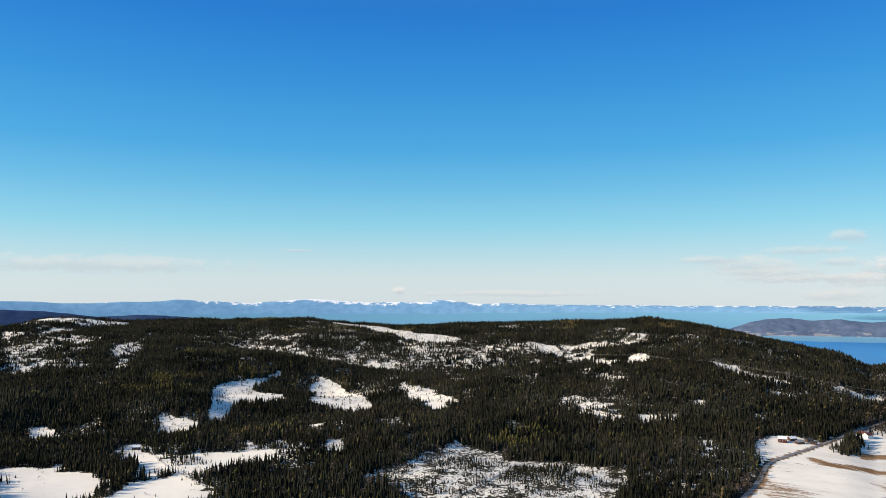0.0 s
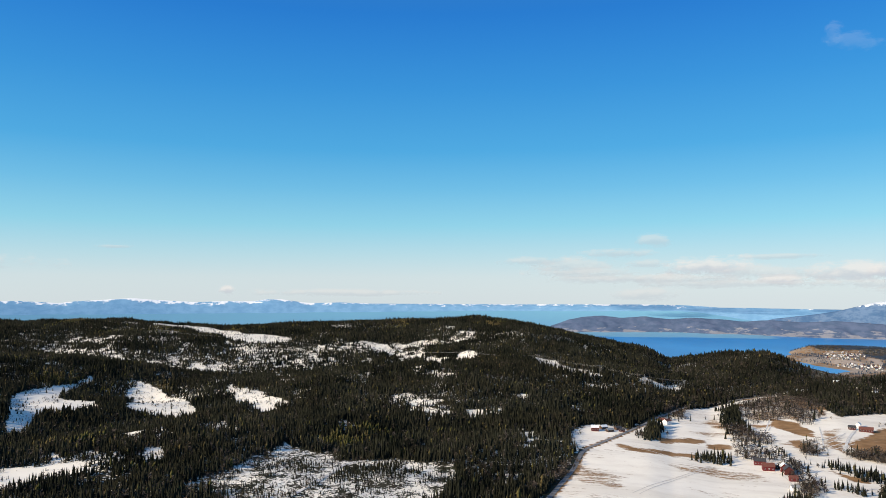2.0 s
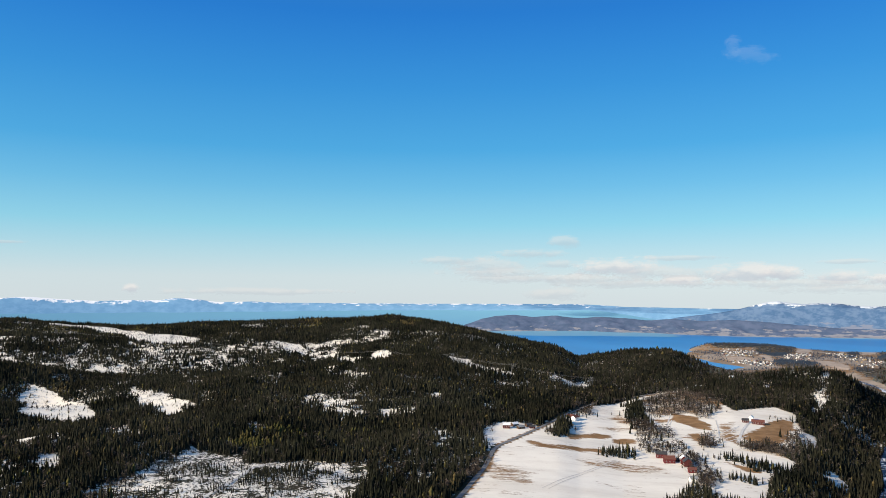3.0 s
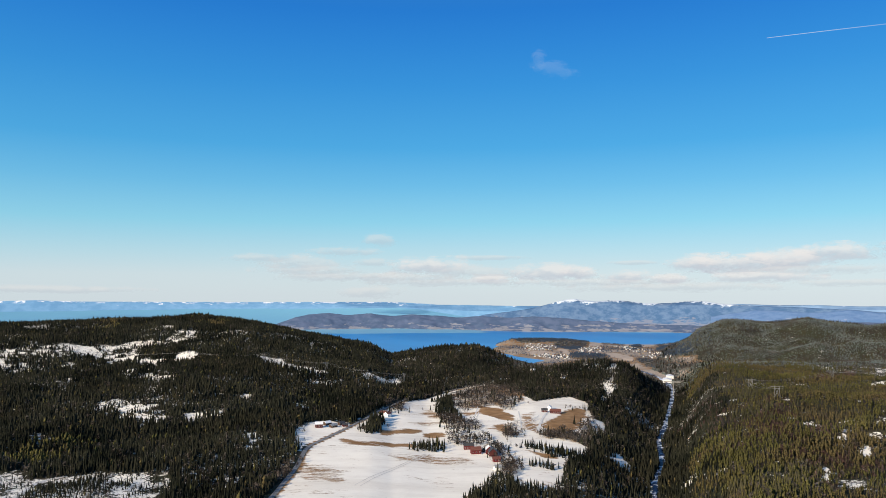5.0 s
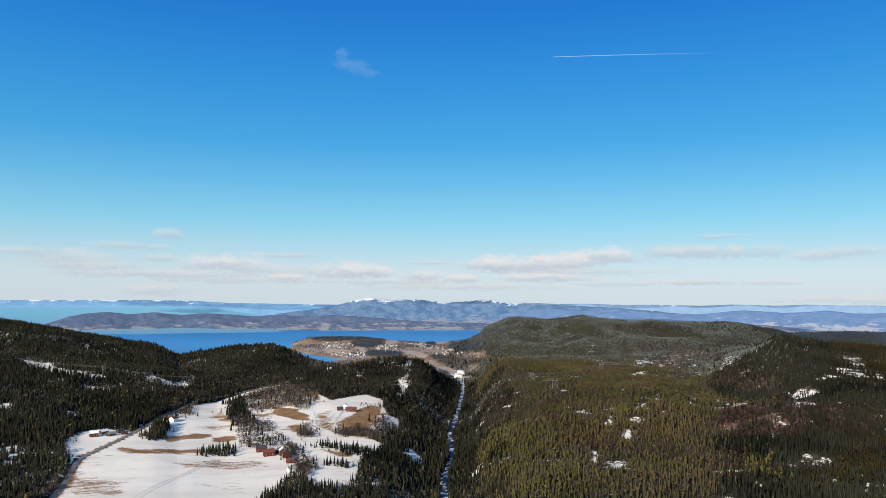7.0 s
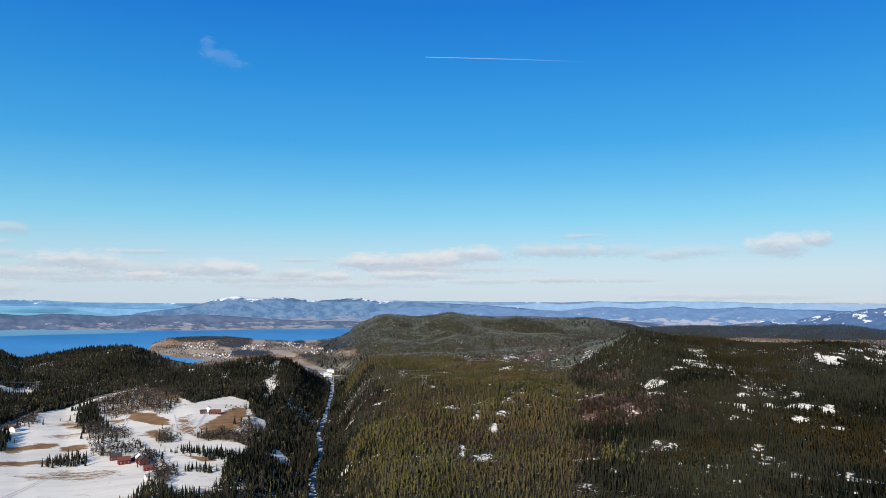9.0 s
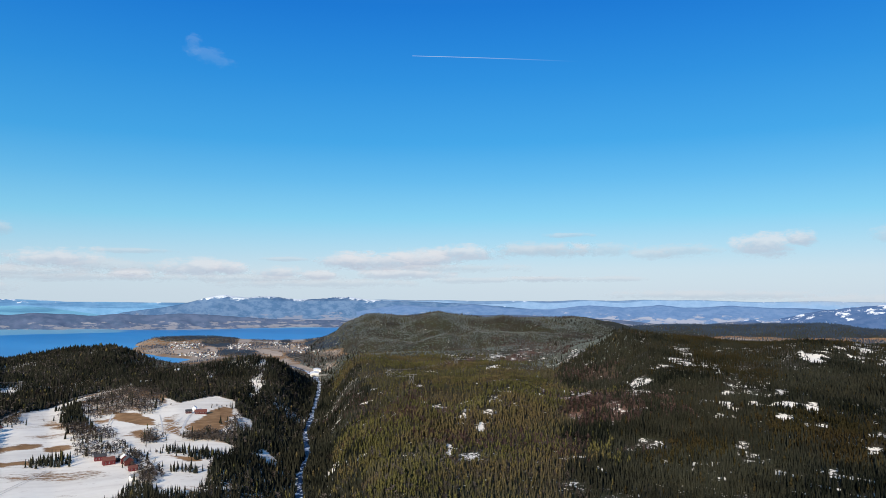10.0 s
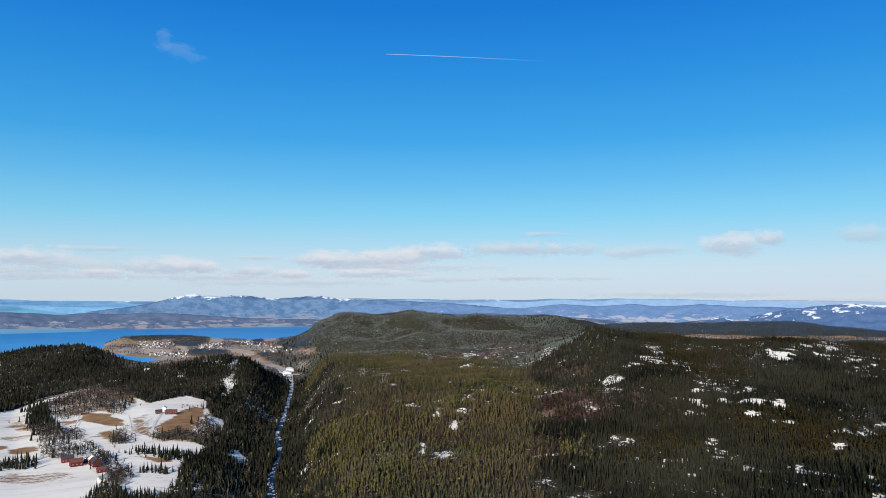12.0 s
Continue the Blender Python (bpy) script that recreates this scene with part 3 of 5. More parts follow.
patch("lime", 0.4, (1279, 876), (1424, 739), (1353, 552), (959, 341), (779, 346), (779, 467))
patch("lime", 0.2, (1503, 365), (1377, 184), (1060, 38), (882, -21), (602, 24), (818, 111))
patch("open", 1, (388, 892), (410, 936), (428, 935), (459, 917), (457, 896), (430, 874), (406, 862), (384, 831), (362, 820))
patch("birch", 0.5, (2039, 980), (2023, 824), (1745, 620), (1573, 573), (1761, 781))
patch("dense", 0.6, (959, 341), (826, 227), (996, 220), (886, 126), (729, 89), (605, 113), (618, 180), (701, 250))
patch("dense", 0.35, (828, 95), (773, 20), (809, -50), (596, -36), (537, 74))

ROAD = [(226, 608), (277, 685), (304, 724), (327, 763), (350, 802), (386, 833), (441, 880), (515, 947), (556, 990), (619, 1050), (714, 1118), (760, 1116), (807, 1122)]


def inside(x, y, outline):
    """Signed distance into an outline: positive within."""
    d, odd = np.full(x.shape, 1e9), np.zeros(x.shape, bool)
    for (x0, y0), (x1, y1) in zip(outline, outline[1:] + outline[:1]):
        dx, dy = x1 - x0, y1 - y0
        s = np.clip(((x - x0) * dx + (y - y0) * dy) / (dx * dx + dy * dy + 1e-9), 0, 1)
        d = np.minimum(d, np.hypot(x - x0 - s * dx, y - y0 - s * dy))
        if y0 != y1:
            odd ^= ((y0 > y) != (y1 > y)) & (x < x0 + (y - y0) * dx / dy)
    return np.where(odd, d, -d)


def amount(kind, x, y, soft=7.0):
    """How much of a kind of cover lies at each point, from 0 to 1, soft at the outlines."""
    x, y = np.asarray(x, float), np.asarray(y, float)
    out = np.zeros(x.shape)
    wob = soft * (1.1 * vnoise(x, y, 26, 9) + 0.8 * vnoise(x, y, 10, 8))
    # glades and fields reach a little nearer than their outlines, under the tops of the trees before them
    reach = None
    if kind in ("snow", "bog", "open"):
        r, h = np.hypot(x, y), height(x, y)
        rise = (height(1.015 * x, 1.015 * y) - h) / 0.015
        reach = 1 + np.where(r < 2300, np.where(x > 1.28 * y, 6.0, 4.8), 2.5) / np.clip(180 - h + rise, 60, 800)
    for k, a, o in PATCHES:
        if k != kind:
            continue
        p = np.array(o)
        m = (x > p[:, 0].min() - 120) & (x < p[:, 0].max() + 120) & (y > p[:, 1].min() - 120) & (y < p[:, 1].max() + 120)
        if m.any():
            shy = 0.12 * soft if k == "snow" and a < 2 else 0.0
            s = soft * {"open": 0.35, "grass": 0.35 if a > 0.9 else 1.4, "snow": 0.35 if 0.95 <= a < 1 else 1.0}.get(k, 1.0)
            w = 0.4 if s < soft else 1.0
            v = a * step(-s, s, inside(x[m], y[m], list(o)) - shy + w * wob[m])
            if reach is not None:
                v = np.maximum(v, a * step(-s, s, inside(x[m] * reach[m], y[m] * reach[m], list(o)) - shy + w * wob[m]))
            out[m] = np.maximum(out[m], v)
    return out


def thinness(x, y):
    """Share of open ground among the trees: 1 in clearings, less where a stand is only thinned."""
    bear = np.degrees(np.arctan2(x, y))
    right = step(48, 54, bear)
    wild = 0.07 + 0.16 * vnoise(x, y, 230, 6) + 0.12 * vnoise(x, y, 60, 24) + 0.05 * (1 - right)
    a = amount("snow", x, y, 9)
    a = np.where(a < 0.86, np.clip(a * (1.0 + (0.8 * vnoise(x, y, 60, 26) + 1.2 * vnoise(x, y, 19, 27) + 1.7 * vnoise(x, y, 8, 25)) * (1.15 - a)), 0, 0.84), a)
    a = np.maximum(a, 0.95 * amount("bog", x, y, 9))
    glade = 0.95 * step(0.86 - 0.075 * right, 0.88 - 0.075 * right, 0.5 + 0.34 * vnoise(x, y, 13, 28) + 0.24 * vnoise(x, y, 130, 29))
    near = 1 - 0.8 * step(1900, 2100, np.hypot(x, y)) * right
    return np.maximum(np.maximum(0.9 * amount("rock", x, y, 12), a), np.maximum(np.clip(wild, 0, 0.4), glade) * near)


# ---- the ground: one sheet to the horizon, finest where the view falls ----
def build_ground():
    bear = np.concatenate([np.arange(-180, -36, 4.0), np.arange(-36, 99, 0.27), np.arange(99, 180, 4.0), [180.0]])
    rad = np.concatenate([[-0.02, 25, 60, 140, 240, 340, 420], np.exp(np.linspace(math.log(470), math.log(3240), 310)), np.linspace(3280, 4940, 30)])
    R, B = np.meshgrid(rad, np.radians(bear), indexing="ij")
    x, y = (R * np.sin(B)).ravel(), (R * np.cos(B)).ravel()
    z = np.where(R.ravel() < 30, float(height(0.0, 0.0)), height(x, y))
    ob = link_mesh("ground", np.stack([x, y, z], 1), grid_faces(len(rad), len(bear))[:, ::-1], LAND, 4, True)
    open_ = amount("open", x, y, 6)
    grass = amount("grass", x, y, 10)
    cut = amount("cut", x, y, 14)
    d, _, _ = along(x, y, [(*p, 0) for p in ROAD])
    thin = thinness(x, y)
    worn = 0.45 * step(0.25, 0.6, vnoise(x, y, 55, 41) * 0.6 + vnoise(x, y, 17, 42) * 0.6)
    rows = 0.6 * amount("furrow", x, y, 5)
    field = open_ * (1.0 - 0.95 * np.maximum(grass, rows) - 0.35 * worn) * (1 - 0.4 * cut) * (1 - 0.5 * amount("brush", x, y, 9)) * (1 - 0.25 * amount("copse", x, y, 9)) * (0.90 + 0.22 * vnoise(x + 0.6 * y, 0.3 * y, 40, 47))
    stand = np.where(thin > 0.955, 1.0, np.minimum(0.14 - 0.11 * step(50, 54, np.degrees(np.arctan2(x, y))) + (0.95 - 0.35 * step(50, 54, np.degrees(np.arctan2(x, y)))) * thin + 0.14 * vnoise(x, y, 26, 43), 0.80) - (0.33 + 0.25 * vnoise(x, y, 19, 44)) * amount("bog", x, y, 6))
    snow = np.maximum(stand * (1 - open_), field) * step(3, 7, d) * step(20, 140, R.ravel())
    rock = amount("rock", x, y, 12)
    snow = snow * (1 - 0.85 * rock)
    low = step(-4, -12, z) * step(1900, 2100, R.ravel()) * step(30, 36, np.degrees(np.arctan2(x, y)))
    low = np.maximum(low, amount("town", x, y, 12))
    beige = amount("beige", x, y, 8)  # the mild fjord shore is bare of snow
    scalar(ob, "snow", np.clip(snow * 1.12 - 0.04, 0, 1.2) * (1 - low))
    scalar(ob, "rock", np.maximum(rock, 0.37 * low * (1 - beige)))
    shore = low * (1 - 0.85 * amount("grove", x, y, 8)) * (1.35 + 0.6 * vnoise(x, y, 70, 33))
    scalar(ob, "meadow", np.maximum(np.maximum(open_, shore), 1.8 * np.maximum(beige, 0.9 * amount("town", x, y, 8) * step(-0.3, 0.0, vnoise(x, y, 50, 31)))))
    scalar(ob, "cut", np.maximum(cut, amount("birch", x, y, 10) * 0.8))
    return tagged(ob, "snow-patched valley fields, boggy clearings and wooded hills", "ground", kind="structure")


build_ground()


# ---- fjord ----
def sea_level(r, bear):
    """The far reach of the fjord lifts a little, so that the whole of it lies within the sheet's edge."""
    return SEA + 27 * np.clip((r - 3500) / 1000, 0, 2) ** 5 * (1 - 0.8 * step(30, 42, bear))


def build_water():
    m, n, l, b = material("fjord_water", 0.3, 0.25)
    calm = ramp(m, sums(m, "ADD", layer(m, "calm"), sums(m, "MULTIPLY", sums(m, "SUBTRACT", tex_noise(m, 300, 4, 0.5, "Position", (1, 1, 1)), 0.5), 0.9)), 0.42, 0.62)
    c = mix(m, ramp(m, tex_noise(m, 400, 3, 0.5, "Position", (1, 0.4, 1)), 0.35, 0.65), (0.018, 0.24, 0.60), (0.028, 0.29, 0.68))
    # the pale horizon sky that calm water mirrors is painted into its colour
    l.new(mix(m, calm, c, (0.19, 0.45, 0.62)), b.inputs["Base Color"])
    l.new(sums(m, "ADD", sums(m, "MULTIPLY", calm, 0.35), 0.15), b.inputs["Specular IOR Level"])
    relief(m, b, tex_noise(m, 6, 3), 0.3, 0.4)
    bear = np.arange(-60, 120, 0.5)
    rad = np.concatenate([[1800], np.linspace(2300, 4930, 80)])
    R, B = np.meshgrid(rad, np.radians(bear), indexing="ij")
    D = np.degrees(B)
    z = sea_level(R, D)
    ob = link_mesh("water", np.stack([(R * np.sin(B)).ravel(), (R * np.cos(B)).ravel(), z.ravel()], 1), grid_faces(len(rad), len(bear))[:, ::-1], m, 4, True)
    # wind ruffles the near reach; the far reach and the lee of the peninsula lie smooth, painted sky-pale
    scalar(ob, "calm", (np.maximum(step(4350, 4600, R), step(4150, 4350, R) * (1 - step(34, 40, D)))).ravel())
    return tagged(ob, "deep-blue fjord water between wooded shores, calm lanes painted sky-pale", "water", kind="structure")


build_water()


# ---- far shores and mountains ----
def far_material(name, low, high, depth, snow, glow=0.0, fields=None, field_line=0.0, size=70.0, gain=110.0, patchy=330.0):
    """Distant slopes: two tones of woods with haze painted in, pale fields low down, snow within a ragged depth below
    the crest; glow makes them emit.
    """
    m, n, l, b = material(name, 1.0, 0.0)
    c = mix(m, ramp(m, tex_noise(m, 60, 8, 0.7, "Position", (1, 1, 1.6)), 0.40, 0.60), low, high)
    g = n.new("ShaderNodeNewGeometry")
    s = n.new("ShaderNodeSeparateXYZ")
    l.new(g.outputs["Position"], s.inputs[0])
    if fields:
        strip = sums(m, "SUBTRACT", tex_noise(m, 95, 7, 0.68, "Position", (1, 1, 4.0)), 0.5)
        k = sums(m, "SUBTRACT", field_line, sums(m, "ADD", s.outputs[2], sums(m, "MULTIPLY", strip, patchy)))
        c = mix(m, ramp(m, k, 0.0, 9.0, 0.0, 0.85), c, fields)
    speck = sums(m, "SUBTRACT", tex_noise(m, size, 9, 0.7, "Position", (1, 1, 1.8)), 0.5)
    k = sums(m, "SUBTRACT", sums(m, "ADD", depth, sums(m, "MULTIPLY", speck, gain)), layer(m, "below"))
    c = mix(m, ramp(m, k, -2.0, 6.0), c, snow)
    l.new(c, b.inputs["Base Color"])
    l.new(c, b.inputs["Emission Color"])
    # slopes emit their own colour, standing in for bright haze before them
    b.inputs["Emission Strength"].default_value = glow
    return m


def far_range(name, mat, label, front, rough, pts, seed=0, bare=0.35, cap=((0, 0),)):
    """A mountain ridge through (bearing, distance, crest height), with a foot front metres nearer and a back slope;
    cap: how much deeper the snow lies at a bearing."""
    cap = np.array(cap, float)
    pts = np.array(pts, float)
    b = np.arange(pts[0, 0], pts[-1, 0], 0.12)
    r0, zc = np.interp(b, pts[:, 0], pts[:, 1]), np.interp(b, pts[:, 0], pts[:, 2])
    rows, below = [], []
    for s in np.concatenate([np.linspace(-1, 0, 22), [0.15, 0.4]]):
        r = r0 + s * front
        x, y = r * np.sin(np.radians(b)), r * np.cos(np.radians(b))
        f = (1 + s) ** 1.3 if s <= 0 else 1 - s
        foot = sea_level(r, b) - 12
        wob = (1.0 if s <= 0 else 0.0) * rough * (vnoise(x, y, 170, seed + 1) + 0.5 * vnoise(x, y, 60, seed + 2) + 0.3 * vnoise(x, y, 25, seed + 3))
        z = foot + (zc - foot) * f + wob * (1 - abs(2 * f - 1) * 0.6) * np.clip((zc - foot) / 60, 0, 1)
        rows.append(np.stack([x, y, z], 1))
        below.append((zc - foot) * (1 - f) + bare * (zc.max() - zc) - np.interp(b, cap[:, 0], cap[:, 1]))
    ob = link_mesh(name, np.concatenate(rows), grid_faces(len(rows), len(b))[:, ::-1], mat, 4, True)
    scalar(ob, "below", np.concatenate(below))
    return tagged(ob, label, "mountains", kind="structure")


# the blues below hold painted distance haze; each also glows a little
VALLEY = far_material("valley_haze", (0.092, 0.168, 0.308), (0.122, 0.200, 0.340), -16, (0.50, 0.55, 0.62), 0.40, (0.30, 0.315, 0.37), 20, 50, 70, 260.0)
DISTANT = far_material("hazed_upland", (0.128, 0.212, 0.335), (0.152, 0.238, 0.362), -5, (0.42, 0.49, 0.58), 0.55, None, 0.0, 45, 80)
FAR = far_material("hazed_range_rock", (0.102, 0.220, 0.360), (0.132, 0.258, 0.400), 1, (0.54, 0.56, 0.60), 0.67, None, 0.0, 60, 150)
MASSIF = far_material("hazed_massif_rock", (0.052, 0.108, 0.205), (0.098, 0.160, 0.262), 5, (0.52, 0.57, 0.63), 0.40, (0.16, 0.182, 0.24), 26, 28, 85, 260.0)
SHORE = far_material("hazed_shore_woods", (0.062, 0.094, 0.158), (0.088, 0.118, 0.19), -90, (0.7, 0.7, 0.7), 0.36, (0.215, 0.22, 0.25), -14)
HILL = far_material("hazed_wooded_hill", (0.024, 0.050, 0.115), (0.036, 0.060, 0.125), -90, (0.7, 0.7, 0.7), 0.22)
STREAKED = far_material("hazed_streaked_fell", (0.058, 0.112, 0.225), (0.080, 0.134, 0.250), 4, (0.58, 0.62, 0.68), 0.36, None, 0.0, 80, 480)
far_range("backdrop_hill", HILL, "dark haze-blue wooded hills behind the snowy forest", 420, 7,
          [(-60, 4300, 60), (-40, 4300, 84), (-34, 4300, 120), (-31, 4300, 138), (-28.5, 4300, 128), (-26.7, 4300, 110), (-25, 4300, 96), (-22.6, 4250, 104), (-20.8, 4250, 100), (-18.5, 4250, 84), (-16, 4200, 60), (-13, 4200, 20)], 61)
far_range("backdrop_range", FAR, "distant snow-capped haze-blue mountain range beyond the fjord", 110, 3,
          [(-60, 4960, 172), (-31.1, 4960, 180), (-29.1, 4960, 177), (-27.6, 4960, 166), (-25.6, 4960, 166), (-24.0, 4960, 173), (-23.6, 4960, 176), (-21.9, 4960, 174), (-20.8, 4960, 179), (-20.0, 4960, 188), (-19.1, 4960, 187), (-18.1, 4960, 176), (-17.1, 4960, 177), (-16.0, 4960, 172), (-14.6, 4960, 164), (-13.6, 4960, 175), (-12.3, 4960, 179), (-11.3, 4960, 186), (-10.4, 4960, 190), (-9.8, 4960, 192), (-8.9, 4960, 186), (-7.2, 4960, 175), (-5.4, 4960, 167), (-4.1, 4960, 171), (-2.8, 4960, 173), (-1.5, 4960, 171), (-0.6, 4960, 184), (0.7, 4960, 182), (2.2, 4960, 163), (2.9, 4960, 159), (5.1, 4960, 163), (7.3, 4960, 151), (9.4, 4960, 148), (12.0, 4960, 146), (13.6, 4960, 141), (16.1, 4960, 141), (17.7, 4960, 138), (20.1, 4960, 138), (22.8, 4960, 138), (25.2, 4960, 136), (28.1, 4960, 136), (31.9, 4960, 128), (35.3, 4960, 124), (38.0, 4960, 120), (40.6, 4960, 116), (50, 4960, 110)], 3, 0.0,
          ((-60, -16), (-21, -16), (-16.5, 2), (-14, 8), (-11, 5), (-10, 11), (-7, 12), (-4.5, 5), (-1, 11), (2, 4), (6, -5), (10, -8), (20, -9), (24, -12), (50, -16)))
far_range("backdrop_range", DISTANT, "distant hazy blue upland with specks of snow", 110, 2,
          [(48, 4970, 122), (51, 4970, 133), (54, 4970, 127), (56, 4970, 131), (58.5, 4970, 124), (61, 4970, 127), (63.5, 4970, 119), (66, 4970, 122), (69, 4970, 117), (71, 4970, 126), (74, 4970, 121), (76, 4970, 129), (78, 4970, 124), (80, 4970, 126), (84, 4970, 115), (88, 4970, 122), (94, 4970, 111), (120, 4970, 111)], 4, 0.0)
far_range("backdrop_massif", MASSIF, "broad haze-blue mountain massif with snow on its top", 200, 5,
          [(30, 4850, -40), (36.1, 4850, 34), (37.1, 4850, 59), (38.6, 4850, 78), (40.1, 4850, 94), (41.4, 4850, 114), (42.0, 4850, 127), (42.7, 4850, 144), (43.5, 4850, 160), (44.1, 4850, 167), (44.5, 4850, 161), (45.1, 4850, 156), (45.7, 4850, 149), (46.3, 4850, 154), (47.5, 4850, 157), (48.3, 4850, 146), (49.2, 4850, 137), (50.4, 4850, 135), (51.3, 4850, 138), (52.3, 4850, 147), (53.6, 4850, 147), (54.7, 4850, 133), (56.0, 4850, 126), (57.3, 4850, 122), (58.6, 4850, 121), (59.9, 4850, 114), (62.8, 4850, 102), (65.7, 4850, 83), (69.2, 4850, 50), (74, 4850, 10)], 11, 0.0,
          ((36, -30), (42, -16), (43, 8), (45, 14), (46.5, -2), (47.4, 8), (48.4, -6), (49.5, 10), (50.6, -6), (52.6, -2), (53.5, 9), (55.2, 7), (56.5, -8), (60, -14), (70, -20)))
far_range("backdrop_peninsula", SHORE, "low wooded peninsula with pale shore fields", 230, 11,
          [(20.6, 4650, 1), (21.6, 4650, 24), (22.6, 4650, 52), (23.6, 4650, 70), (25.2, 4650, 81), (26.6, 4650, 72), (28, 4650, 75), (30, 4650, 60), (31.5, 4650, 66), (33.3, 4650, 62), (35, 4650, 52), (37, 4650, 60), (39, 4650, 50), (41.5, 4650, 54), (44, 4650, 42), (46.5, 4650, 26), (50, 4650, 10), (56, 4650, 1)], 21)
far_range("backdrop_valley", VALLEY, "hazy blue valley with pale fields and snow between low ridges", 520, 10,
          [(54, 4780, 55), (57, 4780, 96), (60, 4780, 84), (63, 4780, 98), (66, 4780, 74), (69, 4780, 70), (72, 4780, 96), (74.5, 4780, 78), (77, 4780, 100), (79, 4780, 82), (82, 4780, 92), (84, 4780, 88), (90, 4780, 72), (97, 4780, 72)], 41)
far_range("backdrop_ridge", SHORE, "dark haze-blue wooded ridge before the hazy valley", 300, 9,
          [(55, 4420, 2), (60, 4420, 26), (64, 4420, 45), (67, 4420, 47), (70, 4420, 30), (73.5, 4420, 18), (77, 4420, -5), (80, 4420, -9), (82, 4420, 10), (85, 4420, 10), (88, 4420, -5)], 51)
far_range("backdrop_mountain", STREAKED, "haze-blue mountain with streaks of snow above dark woods", 500, 12,
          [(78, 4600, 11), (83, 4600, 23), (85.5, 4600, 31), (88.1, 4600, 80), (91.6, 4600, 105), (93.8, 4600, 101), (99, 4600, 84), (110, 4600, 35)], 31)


# ---- woods ----
def cone_tree(tiers, sides, seed):
    """A spruce about 1 m high and 0.36 m wide: ragged skirts of branches on a trunk."""
    rng = np.random.RandomState(seed)
    v, f = [], []
    for k in range(tiers):
        z0, z1 = 0.06 + 0.9 * k / tiers * 0.92, min(1.0, 0.06 + 0.9 * (k + 1.75) / tiers)
        if k == tiers - 1:
            z1 = 1.0
        w = 0.19 * (1 - (k / tiers) ** 1.15 * 0.88)
        turn = rng.rand() * 6.28
        base = len(v)
        v.append((rng.uniform(-.01, .01), rng.uniform(-.01, .01), z1))
        for i in range(sides):
            a = turn + 6.2832 * i / sides
            q = w * rng.uniform(0.72, 1.2)
            v.append((q * math.cos(a), q * math.sin(a), z0 + rng.uniform(-0.03, 0.03)))
        f += [(base, base + 1 + i, base + 1 + (i + 1) % sides) for i in range(sides)]
    return np.array(v), np.array(f)


def spire(tiers, sides, seed):
    """A slender forest spruce about 1 m high and 0.25 m wide, green almost to the ground."""
    v, f = cone_tree(tiers, sides, seed)
    return v * np.array((0.66, 0.66, 1.0)), f


def pine_tree(clumps, sides, seed):
    """A pine about 1 m high: rounded clumps of needles on the upper two thirds of a bare stem."""
    rng = np.random.RandomState(seed)
    v, f = [(0.012, 0, 0), (-0.012, 0, 0), (0, 0, 0.8)], [(0, 1, 2)]
    for k in range(clumps):
        top = 1.0 - 0.42 * k / max(clumps - 1, 1) if clumps > 1 else 1.0
        low = top - (0.48 if clumps > 1 else 0.7)
        mid, w = low + (top - low) * rng.uniform(0.3, 0.5), 0.098 * rng.uniform(0.75, 1.2)
        cx, cy, turn = rng.uniform(-0.03, 0.03) * (clumps > 1), rng.uniform(-0.03, 0.03) * (clumps > 1), rng.rand() * 6.28
        base = len(v)
        v += [(cx, cy, top), (cx, cy, low)]
        for i in range(sides):
            a, q = turn + 6.2832 * i / sides, w * rng.uniform(0.75, 1.2)
            v.append((cx + q * math.cos(a), cy + q * math.sin(a), mid + rng.uniform(-0.05, 0.05)))
        for i in range(sides):
            j = base + 2 + (i + 1) % sides
            f += [(base, base + 2 + i, j), (base + 1, j, base + 2 + i)]
    return np.array(v), np.array(f)


def bare_tree(twigs, seed):
    """A leafless birch about 1 m high: a thin stem and many upswept twigs."""
    rng = np.random.RandomState(seed)
    v, f = [(0.026, 0, 0), (-0.013, 0.022, 0), (-0.013, -0.022, 0), (0, 0, 1.0)], [(0, 1, 3), (1, 2, 3), (2, 0, 3)]
    for k in range(twigs):
        z, a = rng.uniform(.25, .8), rng.rand() * 6.28
        q = 0.23 * (1.1 - z) + 0.07
        d = np.array([math.cos(a), math.sin(a), 0])
        s = np.array([-math.sin(a), math.cos(a), 0]) * (0.045 if twigs > 8 else 0.075)
        p = np.array([0, 0, z])
        base = len(v)
        v += [tuple(p), tuple(p + d * q + (0, 0, rng.uniform(.08, .2)) + s), tuple(p + d * q * .8 + (0, 0, rng.uniform(.02, .12)) - s)]
        f.append((base, base + 1, base + 2))
    return np.array(v), np.array(f)


